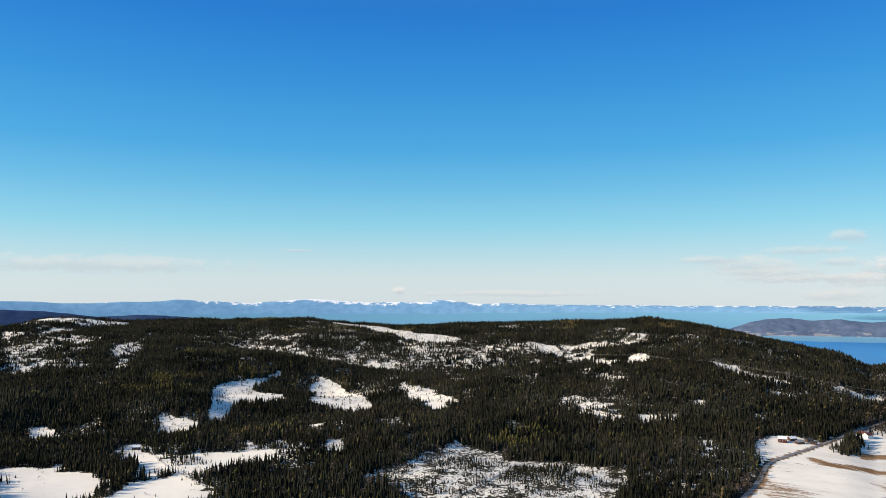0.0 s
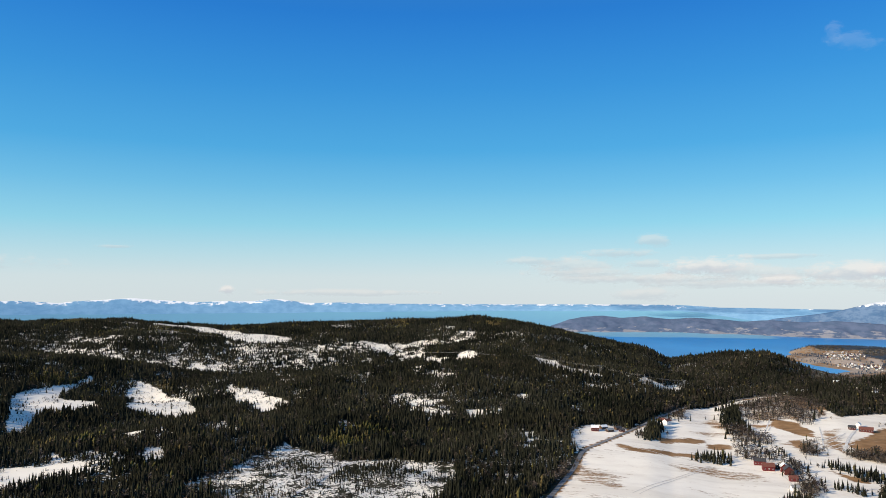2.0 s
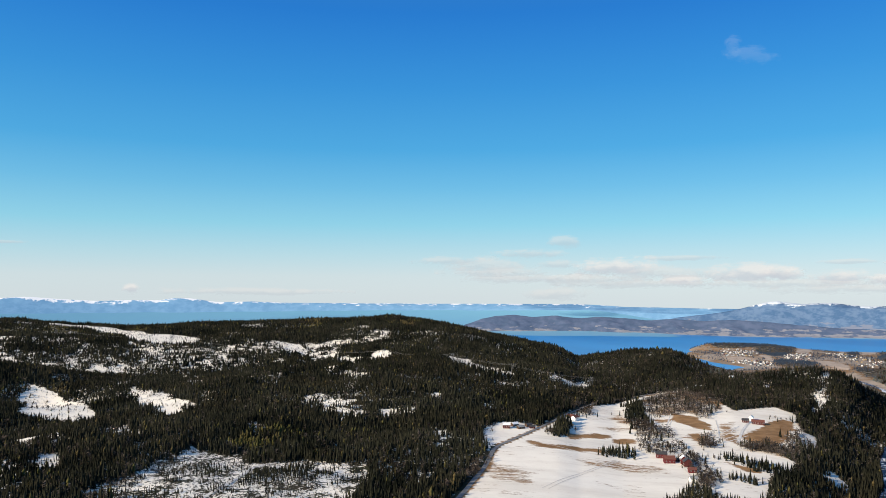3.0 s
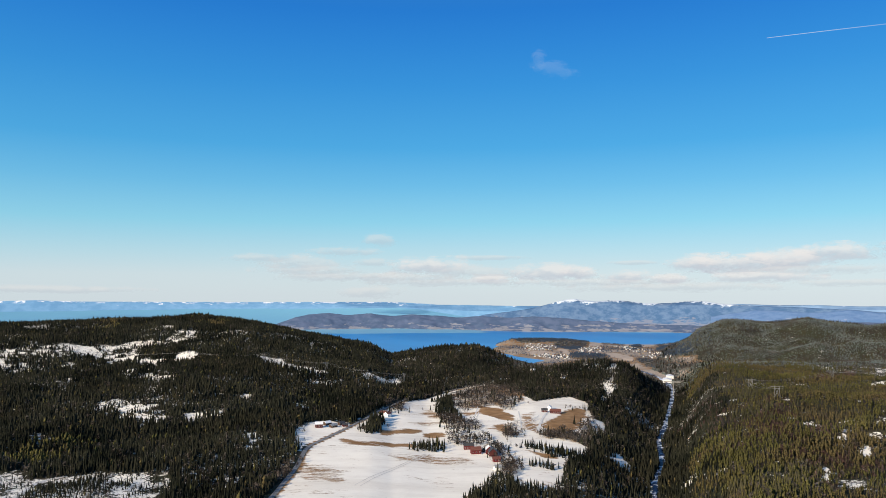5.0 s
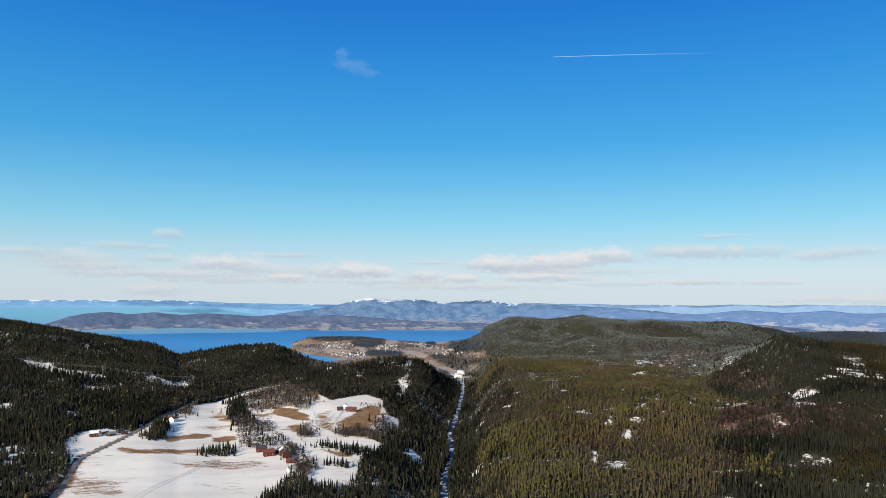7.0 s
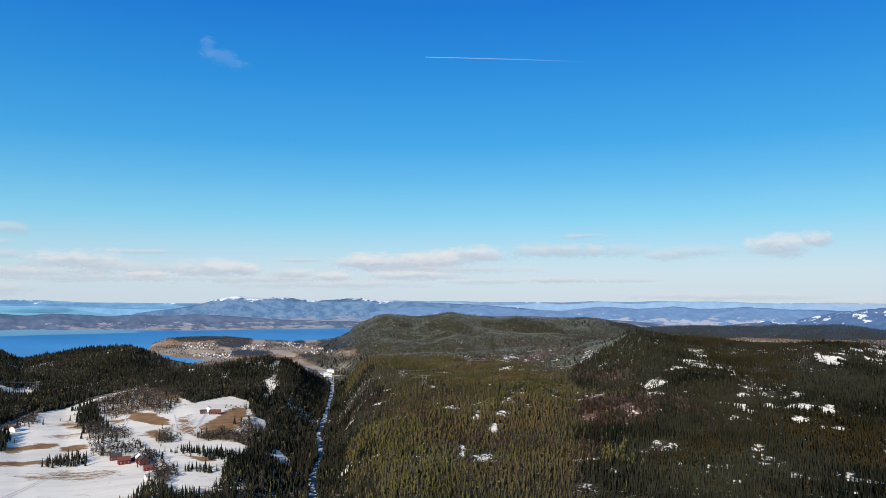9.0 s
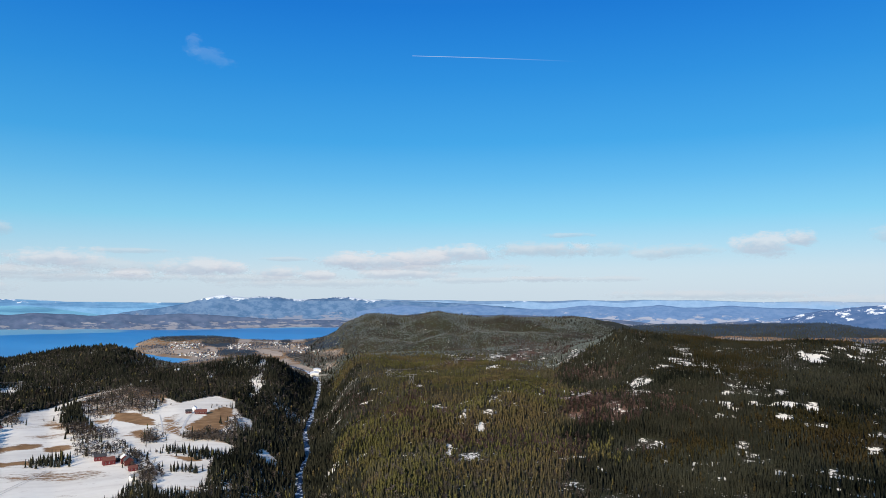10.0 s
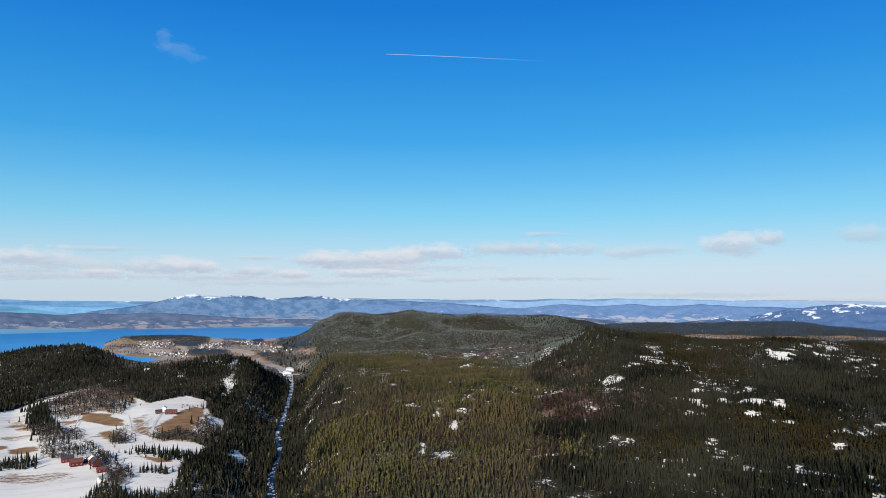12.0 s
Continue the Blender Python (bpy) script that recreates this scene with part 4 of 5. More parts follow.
def plant(name, mat, shapes, x, y, tall, fat, seed, label, category):
    """One woods object: a shape stood at every point, turned, sized and leant at random."""
    rng = np.random.RandomState(seed)
    pick = rng.randint(len(shapes), size=len(x))
    z = height(x, y) - 0.2
    V, Fs, tone, off = [], [], [], 0
    for k, (sv, sf) in enumerate(shapes):
        m = np.where(pick == k)[0]
        tone.append(np.repeat(np.clip(0.55 * rng.rand(len(m)) + 0.22 + 0.5 * vnoise(x[m], y[m], 75, 91) + 0.25 * vnoise(x[m], y[m], 28, 92), 0, 1), len(sv)))
        a, h = rng.rand(len(m)) * 6.283, tall[m]
        w = h * fat * rng.uniform(.8, 1.25, len(m))
        lx, ly = rng.normal(0, .02, len(m)) * h, rng.normal(0, .02, len(m)) * h
        c, s = np.cos(a)[:, None], np.sin(a)[:, None]
        px = (sv[None, :, 0] * c - sv[None, :, 1] * s) * w[:, None] + x[m][:, None] + lx[:, None] * sv[None, :, 2]
        py = (sv[None, :, 0] * s + sv[None, :, 1] * c) * w[:, None] + y[m][:, None] + ly[:, None] * sv[None, :, 2]
        pz = sv[None, :, 2] * h[:, None] + z[m][:, None]
        V.append(np.stack([px, py, pz], 2).reshape(-1, 3))
        Fs.append((sf[None] + (np.arange(len(m)) * len(sv))[:, None, None]).reshape(-1, 3) + off)
        off += len(m) * len(sv)
    ob = link_mesh(name, np.concatenate(V), np.concatenate(Fs), mat)
    scalar(ob, "tone", np.concatenate(tone))
    return tagged(ob, label, category, kind="stuff")


def scatter(r0, r1, cell, seed):
    """Jittered points of a square net between two distances, inside the wooded sector."""
    rng = np.random.RandomState(seed)
    g = np.arange(-r1, r1, cell)
    X, Y = np.meshgrid(g, g)
    X, Y = X.ravel(), Y.ravel()
    r, b = np.hypot(X, Y), np.degrees(np.arctan2(X, Y))
    m = (r > r0) & (r < r1) & (b > -36) & (b < 98)
    X, Y = X[m], Y[m]
    X, Y = X + rng.uniform(-.5, .5, len(X)) * cell, Y + rng.uniform(-.5, .5, len(X)) * cell
    return X, Y


def woods():
    rng = np.random.RandomState(5)
    near = [spire(4, 3, s) for s in range(8)]
    mid = [spire(2, 3, s) for s in range(5)]
    far = [spire(1, 3, s) for s in range(4)]
    pines = {0: [pine_tree(3, 3, s) for s in range(8)], 1: [pine_tree(2, 3, s) for s in range(5)], 2: [pine_tree(1, 3, s) for s in range(4)], 3: far}
    birch = {0: [bare_tree(18, s) for s in range(4)], 1: [bare_tree(5, s) for s in range(4)], 2: [bare_tree(3, s) for s in range(3)], 3: [bare_tree(3, s) for s in range(3)]}
    for zone, (r0, r1, cell, kinds) in enumerate(((470, 980, 2.95, near), (980, 1720, 3.7, mid), (1720, 2980, 5.4, far), (2980, 4300, 8.5, far))):
        x, y = scatter(r0, r1, cell, 40 + zone)
        b, r = np.degrees(np.arctan2(x, y)), np.hypot(x, y)
        # woods end behind the crests; the fjord shore is settled land
        edge = np.interp(b, [-40, -16, -15, 20, 25, 29, 33, 41, 44, 49, 51, 52, 71, 74, 79, 80, 100], [3300, 3300, 2980, 2600, 2500, 2300, 2250, 2000, 1900, 1800, 2980, 2980, 2980, 2700, 1850, 1850, 1850])
        k = (r < edge) | ((b > 73) & (r > 3200) & (r < 3760))
        x, y, b, r = x[k], y[k], b[k], r[k]
        h, thin = height(x, y), thinness(x, y)
        d, _, _ = along(x, y, [(*p, 0) for p in ROAD])
        dr, _, _ = along(x, y, RIVER_LINE)
        full = step(0.84, 0.9, thin)
        stay = np.clip(1.2 - 1.4 * thin + (0.5 * vnoise(x, y, 24, 22) + 0.75 * vnoise(x, y, 9, 23)) * (thin > 0.15), 0.05, 1) * (1 - 0.97 * full)
        field = amount("open", x, y, 4)
        stay *= 1 - field
        bog = amount("bog", x, y, 6)
        stay = np.maximum(stay * (1 - 0.8 * bog), 0.8 * step(0.0, 0.35, vnoise(x, y, 21, 46) + 0.5 * vnoise(x, y, 8, 45)) * bog)
        copse, brush = amount("copse", x, y, 4), amount("brush", x, y, 5)
        stay = np.maximum(stay, np.maximum(copse, np.minimum(1.45 * brush, 1)))
        keep = (rng.rand(len(x)) < stay * (1 - 0.16 * (r < 1720))) & (d > 6) & (dr > 4.2) & (h > SEA + 3)
        x, y, b, r, thin, copse, brush, bog = (q[keep] for q in (x, y, b, r, thin, copse, brush, bog))
        field = field[keep]
        lime, bir, dense = amount("lime", x, y, 60), amount("birch", x, y, 40), amount("dense", x, y, 35)
        right = step(51.2, 52.6, b)
        isb = rng.rand(len(x)) < np.clip(bir * 0.75 + 0.09 * right * (1 - 0.8 * step(67, 74, b)) + 0.05 + 0.04 * (1 - right) + 0.12 * (thin > 0.3) + 4 * brush + 0.12 * bog + 0.2 * step(27, 31, b) * (1 - right) * step(1000, 1150, r) + 0.5 * ((field > 0.01) & (field < 0.7)) - copse - dense * 0.8 * (bir < 0.3) - 0.1 * right * step(70, 74, b), 0, 0.96)
        steep = step(51.0, 52.0, b) * (1 - step(54.0, 56.5, b + 0.8 * vnoise(x, y, 150, 17)))
        share = lime + 0.5 * right + 0.5 * right * step(1250, 1450, r) * (1 - step(65, 68, b)) - 0.9 * right * step(66, 71, b) + 0.8 * right * step(75, 79, b) - 0.9 * step(14, 24, b) * (1 - right) - 0.6 * steep - copse - 1.6 * dense
        share = step(0.2 - 0.9 * right, 0.8 + 0.8 * right, share - 0.85 * (1 - right) + 1.5 * vnoise(x, y, 150, 14) + 0.45 * vnoise(x, y, 45, 18))
        isp = ~isb & (rng.rand(len(x)) < np.clip(share, 0.03, 0.93))
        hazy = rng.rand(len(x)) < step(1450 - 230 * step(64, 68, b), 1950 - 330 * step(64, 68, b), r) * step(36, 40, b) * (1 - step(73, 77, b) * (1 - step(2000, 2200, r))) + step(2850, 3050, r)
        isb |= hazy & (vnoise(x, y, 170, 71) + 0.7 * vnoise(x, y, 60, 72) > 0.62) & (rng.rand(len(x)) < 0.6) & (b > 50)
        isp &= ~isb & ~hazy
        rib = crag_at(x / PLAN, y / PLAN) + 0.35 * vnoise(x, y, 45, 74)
        hazed = ~isb & hazy & ((rng.rand(len(x)) < 0.84 + 0.15 * step(0.42, 0.72, rib)) | (b < 50) | (r > 3000))
        isp &= ~hazed
        tall = (1.2 - 0.26 * step(50.5, 52.5, b)) * (4.4 + 4.2 * rng.rand(len(x)) ** 1.2) * (1 + 0.25 * vnoise(x, y, 60, 15) + 0.18 * vnoise(x, y, 18, 16)) * (1 - 0.55 * step(0.1, 0.5, thin))
        tall *= rng.uniform(0.75, 1.25, len(x)) * (1.28 - 0.18 * right) * (1 - 0.1 * bog) * (1 + 0.3 * dense)
        fat = (1.18, 1.45, 2.0, 2.6)[zone]
        s = ~isb & ~isp & ~hazed
        hill = s & (b + 0.8 * vnoise(x, y, 120, 20) > 54.5) & (b + 1.5 * vnoise(x, y, 140, 21) < 69.5) & (dense < 0.5)
        s &= ~hill
        plant("spruce_forest", SPRUCE, kinds, x[s], y[s], tall[s], fat, 60 + zone, "dense dark-green spruce forest on the hillsides", "forest")
        if hill.any():
            plant("hill_spruce_forest", OLIVE, kinds, x[hill], y[hill], tall[hill], fat, 50 + zone, "olive-green mixed spruce forest on the plateau, lightened for haze", "forest")
        heath = isp & (b + 1.5 * vnoise(x, y, 120, 19) > 74)
        isp &= ~heath
        if heath.any():
            plant("heath_pine_forest", HEATH, pines[zone], x[heath], y[heath], tall[heath] * .9, fat * 1.15, 65 + zone, "brownish-green heath pine forest on the plateau", "forest")
        if isp.any():
            plant("pine_forest", PINE, pines[zone], x[isp], y[isp], tall[isp] * .88, fat * 1.2, 70 + zone, "yellow-green pine and young spruce forest", "forest")
        haze_blue = hazed & (r > 3000) & (b > 66)
        hazed &= ~haze_blue
        if haze_blue.any():
            plant("far_forest", HAZE_BLUE, kinds, x[haze_blue], y[haze_blue], tall[haze_blue], fat, 78 + zone, "forest on the low hills before the valley, painted haze-blue", "forest")
        if hazed.any():
            plant("hazed_forest", HAZED, kinds, x[hazed], y[hazed], tall[hazed] * 0.32, fat * 3.6, 75 + zone, "spruce forest on the far hill, haze painted into its grey-green", "forest")
        rosy = isb & (bir > 0.2)
        isb &= ~rosy
        plant("birch_wood", TWIG, birch[zone], x[isb], y[isb], tall[isb] * (.85 - .12 * (brush[isb] > .2)), fat * 1.3, 80 + zone, "leafless grey-brown birch scrub", "forest")
        if rosy.any():
            plant("young_birch_wood", RED_TWIG, birch[zone], x[rosy], y[rosy], tall[rosy] * .8, fat * 1.3, 85 + zone, "leafless reddish-brown young birch thicket", "forest")


woods()


def clearing_scrub():
    """Low bushes, stumps and saplings that pepper the snow of bogs and felled clearings."""
    rng = np.random.RandomState(23)
    for zone, (r0, r1, cell) in enumerate(((560, 1200, 4.2), (1200, 2700, 6.5))):
        x, y = scatter(r0, r1, cell, 70 + zone)
        b = np.degrees(np.arctan2(x, y))
        open_ = amount("open", x, y, 6)
        snow = np.maximum(amount("snow", x, y, 9), amount("bog", x, y, 9))
        field = step(640, 700, np.hypot(x, y)) + step(-16, -12, b)  # the ploughed fields lie bare
        tidy = ((x < -140) & (np.hypot(x, y) < 900)) * 0.93
        keep = (snow > 0.3) & (open_ < 0.3) & (rng.rand(len(x)) < np.clip(0.34 + 0.75 * vnoise(x, y, 16, 81) + 0.3 * vnoise(x, y, 45, 82), 0.03, 0.9) * (1 - tidy) * np.minimum(field, 1))
        x, y = x[keep], y[keep]
        tall = rng.uniform(0.8, 3.4, len(x)) * (1 + 0.5 * zone)
        green = rng.rand(len(x)) < 0.4
        plant("sapling_scrub", SPRUCE, [spire(2, 3, 31 + k) for k in range(4)], x[green], y[green], tall[green] * 1.2, 2.0, 93 + zone, "scattered spruce saplings in the snowy clearings", "saplings")
        plant("clearing_scrub", TWIG, [bare_tree(6, 35 + k) for k in range(4)], x[~green], y[~green], tall[~green], 2.6, 96 + zone, "dark brushwood and stumps poking through the snow", "brushwood")


clearing_scrub()


def shore_groves():
    """Brown leafless woods with some spruce on the headland and between the village fields."""
    rng = np.random.RandomState(17)
    x, y = scatter(2150, 3450, 4.6, 48)
    b = np.degrees(np.arctan2(x, y))
    k = (b > 36) & (b < 54)
    x, y = x[k], y[k]
    k = (rng.rand(len(x)) < np.maximum(amount("grove", x, y, 8), 0.14 * (1 - amount("beige", x, y, 5)))) & (height(x, y) > SEA + 3)
    x, y = x[k], y[k]
    tall = rng.uniform(3.5, 6.5, len(x))
    s = rng.rand(len(x)) < np.clip(0.5 + 0.9 * vnoise(x, y, 90, 77), 0.1, 0.95)
    plant("shore_spruce_wood", HAZE_BLUE, [cone_tree(1, 4, k) for k in range(4)], x[s], y[s], tall[s], 1.7, 90, "spruce wood on the headland by the village, painted haze-blue", "forest")
    plant("shore_birch_wood", TWIG, [bare_tree(5, k) for k in range(4)], x[~s], y[~s], tall[~s] * 0.9, 1.9, 91, "leafless brown woods between the village fields", "forest")


shore_groves()


# ---- roads and the river ----
def ribbon(name, line, half, lift, mat, label, category, spacing=5.0, z_from=None):
    """A strip that follows a line over the ground, gently rounded at its bends."""
    p = np.array([q[:2] for q in line], float)
    for _ in range(2):
        p = np.concatenate([p[:1]] + [np.stack([0.75 * a + 0.25 * b, 0.25 * a + 0.75 * b]) for a, b in zip(p[:-1], p[1:])] + [p[-1:]])
    s = np.concatenate([[0], np.cumsum(np.hypot(*np.diff(p, axis=0).T))])
    u = np.arange(0, s[-1], spacing)
    x, y = np.interp(u, s, p[:, 0]), np.interp(u, s, p[:, 1])
    tx, ty = np.gradient(x), np.gradient(y)
    n = np.hypot(tx, ty)
    rows = []
    for k in (-1.0, -0.5, 0.0, 0.5, 1.0):
        w = half * k * (1 + (0.12 if z_from is None else 0.8) * vnoise(x, y, 14, 50 + int(2 * k)) * (abs(k) == 1))
        px, py = x - ty / n * w, y + tx / n * w
        z = (height(x, y) if z_from is None else np.interp(u, s, np.interp(s, np.linspace(0, s[-1], len(z_from)), z_from))) + lift
        z = np.maximum(z, height(px, py) + 0.1) if z_from is None else z
        rows.append(np.stack([px, py, z - 0.12 * lift * k * k], 1))
    ob = link_mesh(name, np.concatenate(rows), grid_faces(5, len(u)), mat, 4, True)
    return tagged(ob, label, category, kind="structure")


ASPHALT = simple("asphalt", (0.15, 0.15, 0.152), (0.27, 0.265, 0.26), 6.0, 0.85, 0.3, 0.02)
PACKED = simple("packed_snow", (0.55, 0.52, 0.48), (0.82, 0.80, 0.77), 3.0)
ribbon("road", ROAD, 2.5, 0.35, ASPHALT, "wet grey asphalt road along the forest edge", "road")
ribbon("farm_track", [(646, 737), (700, 790), (748, 831)], 1.8, 0.3, PACKED, "snow-covered track up to the upper farm", "road")
ribbon("bog_track", [(8, 666), (35, 710), (58, 760), (81, 819), (110, 830)], 2.2, 0.35, PACKED, "snowed-in cart track across the bog", "road")
ribbon("forest_track", [(-345, 868), (-300, 792), (-254, 740), (-230, 708), (-199, 686), (-150, 655), (-90, 640)], 1.5, 0.3, PACKED, "snow-packed forest track through clearings", "road")


for a_, b_ in (((713, 856), (626, 745)), ((664, 788), (707, 808)), ((654, 774), (696, 792)), ((645, 759), (687, 775)), ((641, 748), (684, 762)), ((680, 788), (715, 813)), ((712, 738), (710, 709)), ((736, 755), (731, 728)), ((661, 886), (635, 857)), ((688, 924), (619, 844))):
    ribbon("snow_drift", [a_, ((a_[0] + b_[0]) / 2 + 1, (a_[1] + b_[1]) / 2), b_], 0.8, 0.3, PACKED, "thin line of snow left along a field row", "snow", 2.5)


WORN_SNOW = simple("worn_snow", (0.62, 0.57, 0.50), (0.76, 0.72, 0.66), 4.0)
for line in ([(458, 715), (417, 689), (369, 662), (321, 628)], [(462, 712), (421, 687), (374, 660), (326, 624)], [(416, 798), (442, 756), (475, 712), (494, 683), (510, 662)], [(504, 655), (485, 615), (447, 581), (409, 557)]):
    ribbon("wheel_track", line, 0.5, 0.15, WORN_SNOW, "worn wheel track across the snowy field", "track", 4.0)


def river_material():
    m, n, l, b = material("rapids", 0.5, 0.12)
    white = sums(m, "ADD", sums(m, "MULTIPLY", tex_noise(m, 22, 4, 0.6), 0.5), sums(m, "MULTIPLY", tex_noise(m, 7, 4, 0.65), 0.5))
    f = ramp(m, white, 0.49, 0.53)
    l.new(mix(m, f, (0.008, 0.02, 0.06), (0.82, 0.85, 0.9)), b.inputs["Base Color"])
    relief(m, b, white, 0.6, 0.6)
    return m


ribbon("river", RIVER_LINE, 4.6, 1.0, river_material(), "dark blue river with white rapids and shelf ice", "river", 5.0, [p[2] for p in RIVER_LINE])


# ---- buildings ----
RED = simple("red_boards", (0.095, 0.012, 0.014), (0.14, 0.022, 0.024), 1.5)
DEEP_RED = simple("weathered_red_boards", (0.060, 0.013, 0.012), (0.098, 0.023, 0.020), 1.5)
WHITE = simple("white_boards", (0.72, 0.72, 0.70), (0.82, 0.82, 0.80), 1.5)
BROWN = simple("brown_boards", (0.055, 0.032, 0.022), (0.095, 0.056, 0.038), 1.5)
YELLOW = simple("ochre_boards", (0.42, 0.30, 0.14), (0.5, 0.37, 0.19), 1.5)
ROOF_SNOW = simple("roof_snow", (0.8, 0.82, 0.85), (0.87, 0.88, 0.9), 2.0, 0.7)
ROOF_DARK = simple("slate_roof", (0.035, 0.035, 0.04), (0.07, 0.07, 0.075), 1.0, 0.6)
ROOF_GREY = simple("sheet_roof", (0.2, 0.21, 0.22), (0.3, 0.31, 0.32), 2.0, 0.5)
ROOF_TILE = simple("tile_roof", (0.12, 0.045, 0.035), (0.18, 0.07, 0.055), 1.0)
STONE = simple("grey_stone", (0.22, 0.21, 0.2), (0.34, 0.33, 0.31), 1.0)
TRIM = simple("white_trim", (0.75, 0.75, 0.74), (0.82, 0.82, 0.8), 1.0)
PANE, _, _, _b = material("window_glass", 0.08, 0.6)
_b.inputs["Base Color"].default_value = (0.03, 0.04, 0.05, 1)


def box(bm, x0, x1, y0, y1, z0, z1):
    v = [bm.verts.new(p) for p in ((x0, y0, z0), (x1, y0, z0), (x1, y1, z0), (x0, y1, z0), (x0, y0, z1), (x1, y0, z1), (x1, y1, z1), (x0, y1, z1))]
    for f in ((0, 3, 2, 1), (4, 5, 6, 7), (0, 1, 5, 4), (1, 2, 6, 5), (2, 3, 7, 6), (3, 0, 4, 7)):
        bm.faces.new([v[i] for i in f])
    return v


def gable_wall(w, l, h, rise):
    """Walls of a house w by l, its ridge along x, with gables."""
    bm = bmesh.new()
    a, b = l / 2, w / 2
    v = [bm.verts.new(p) for p in ((-a, -b, -2), (a, -b, -2), (a, b, -2), (-a, b, -2), (-a, -b, h), (a, -b, h), (a, b, h), (-a, b, h), (-a, 0, h + rise), (a, 0, h + rise))]
    for f in ((0, 1, 5, 4), (2, 3, 7, 6), (1, 2, 6, 9, 5), (3, 0, 4, 8, 7), (4, 5, 9, 8), (6, 7, 8, 9), (0, 3, 2, 1)):
        bm.faces.new([v[i] for i in f])
    return bm


def roof_slab(w, l, h, rise, side, thick=0.25, over=0.5):
    bm = bmesh.new()
    a, b = l / 2 + over, w / 2 + over
    drop = rise * over / (w / 2)
    y = side * b
    lo, hi = h - drop, h + rise
    pts = [(-a, y, lo), (a, y, lo), (a, 0, hi), (-a, 0, hi)]
    v = [bm.verts.new((px, py, pz + 0.03)) for px, py, pz in pts] + [bm.verts.new((px, py, pz + 0.03 + thick)) for px, py, pz in pts]
    for f in ((0, 1, 2, 3), (7, 6, 5, 4), (0, 4, 5, 1), (1, 5, 6, 2), (2, 6, 7, 3), (3, 7, 4, 0)):
        bm.faces.new([v[i] for i in f])
    bmesh.ops.recalc_face_normals(bm, faces=bm.faces)
    return bm


def house(name, label, x, y, heading, w, l, h, rise, walls, roof, chimney=True, windows=3, door=True, group=""):
    """A gabled building with its base on the ground; heading turns its ridge."""
    w, l, h, rise = 0.95 * w, 0.95 * l, 0.95 * h, 0.95 * rise
    top = tagged(new(name), label, "barn" if "barn" in name else ("shed" if "shed" in name else "house"), group)
    top.matrix_world = pose(x, y, float(height(x, y)) + 0.2, 0, 0, heading)
    part("wall", gable_wall(w, l, h, rise), walls, top)
    for side in (-1, 1):
        part("roof", roof_slab(w, l, h, rise, side), roof, top)
    for side in (-1, 1):
        for k in range(windows):
            cx = (k + 0.5) / windows * l - l / 2
            bm = bmesh.new()
            s = side * (w / 2 + 0.04)
            box(bm, cx - 0.5, cx + 0.5, s - 0.06, s + 0.06, 1.15, 2.45)
            win = part("window", bm, TRIM, top, "white window frame")
            bm = bmesh.new()
            box(bm, cx - 0.42, cx + 0.42, s - 0.09, s + 0.09, 1.23, 2.37)
            part("pane", bm, PANE, win, "dark window pane")
    if door:
        bm = bmesh.new()
        e = l / 2 + 0.04
        wide = 1.6 if "barn" in name else 0.5
        box(bm, e - 0.06, e + 0.06, -wide, wide, 0, 2.1 if wide < 1 else 3.2)
        part("door", bm, TRIM, top, "white plank door")
    if chimney:
        bm = bmesh.new()
        box(bm, -0.4, 0.4, -0.35, 0.35, h + rise - 0.8, h + rise + 1.0)
        part("chimney", bm, STONE, top, "grey stone chimney")
    return top


FARM = "farm buildings"
house("farmhouse", "red wooden farmhouse with snow on its roof in the farmyard", 512, 706, -28, 7, 12, 4.6, 2.6, RED, ROOF_DARK, True, 4, True, FARM)
house("barn", "bright red wooden barn facing the snowy field", 506, 684, -24, 8, 12, 4.6, 3.2, RED, ROOF_TILE, False, 3, True, FARM)
house("farmhouse", "red gabled house with a snow-white roof side", 519, 676, 58, 8, 10, 5.2, 3.6, RED, ROOF_SNOW, True, 3, True, FARM)
house("barn", "dark-roofed red barn in the middle of the farmyard", 516, 666, 62, 9, 11, 5, 3.6, DEEP_RED, ROOF_DARK, False, 3, True, FARM)
house("shed", "small red wooden shed below the farmyard", 503, 642, -20, 5.5, 8, 3.2, 2.2, RED, ROOF_TILE, False, 2, True, FARM)
house("cottage", "small white cottage with snow on its roof", 480, 611, -15, 5.5, 7.5, 3, 2, WHITE, ROOF_GREY, True, 2, True, FARM)
house("shed", "low grey-roofed shed beside the farm lane", 518, 686, 20, 4, 6, 2.4, 1.4, BROWN, ROOF_DARK, False, 2, True, FARM)
house("farmhouse", "white two-storey farmhouse of the upper farm", 760, 840, 40, 6, 7, 4.4, 2.4, WHITE, ROOF_SNOW, True, 3, True, FARM)
house("barn", "long red barn of the upper farm by a brown field", 751, 817, -42, 8, 17, 3.6, 2.6, DEEP_RED, ROOF_TILE, False, 5, True, FARM)
house("barn", "red outbuilding of the upper farm", 743, 832, -35, 6, 9, 3.2, 2.2, DEEP_RED, ROOF_DARK, False, 3, True, FARM)
ROADSIDE = "roadside houses"
house("house", "brown wooden house with a snowy roof beside the road", 411, 902, -20, 8, 10, 4.6, 2.6, DEEP_RED, ROOF_SNOW, True, 3, True, ROADSIDE)
house("house", "low house under a bright snow-covered roof", 427, 911, 15, 7, 10, 3, 2.2, BROWN, ROOF_SNOW, True, 3, True, ROADSIDE)
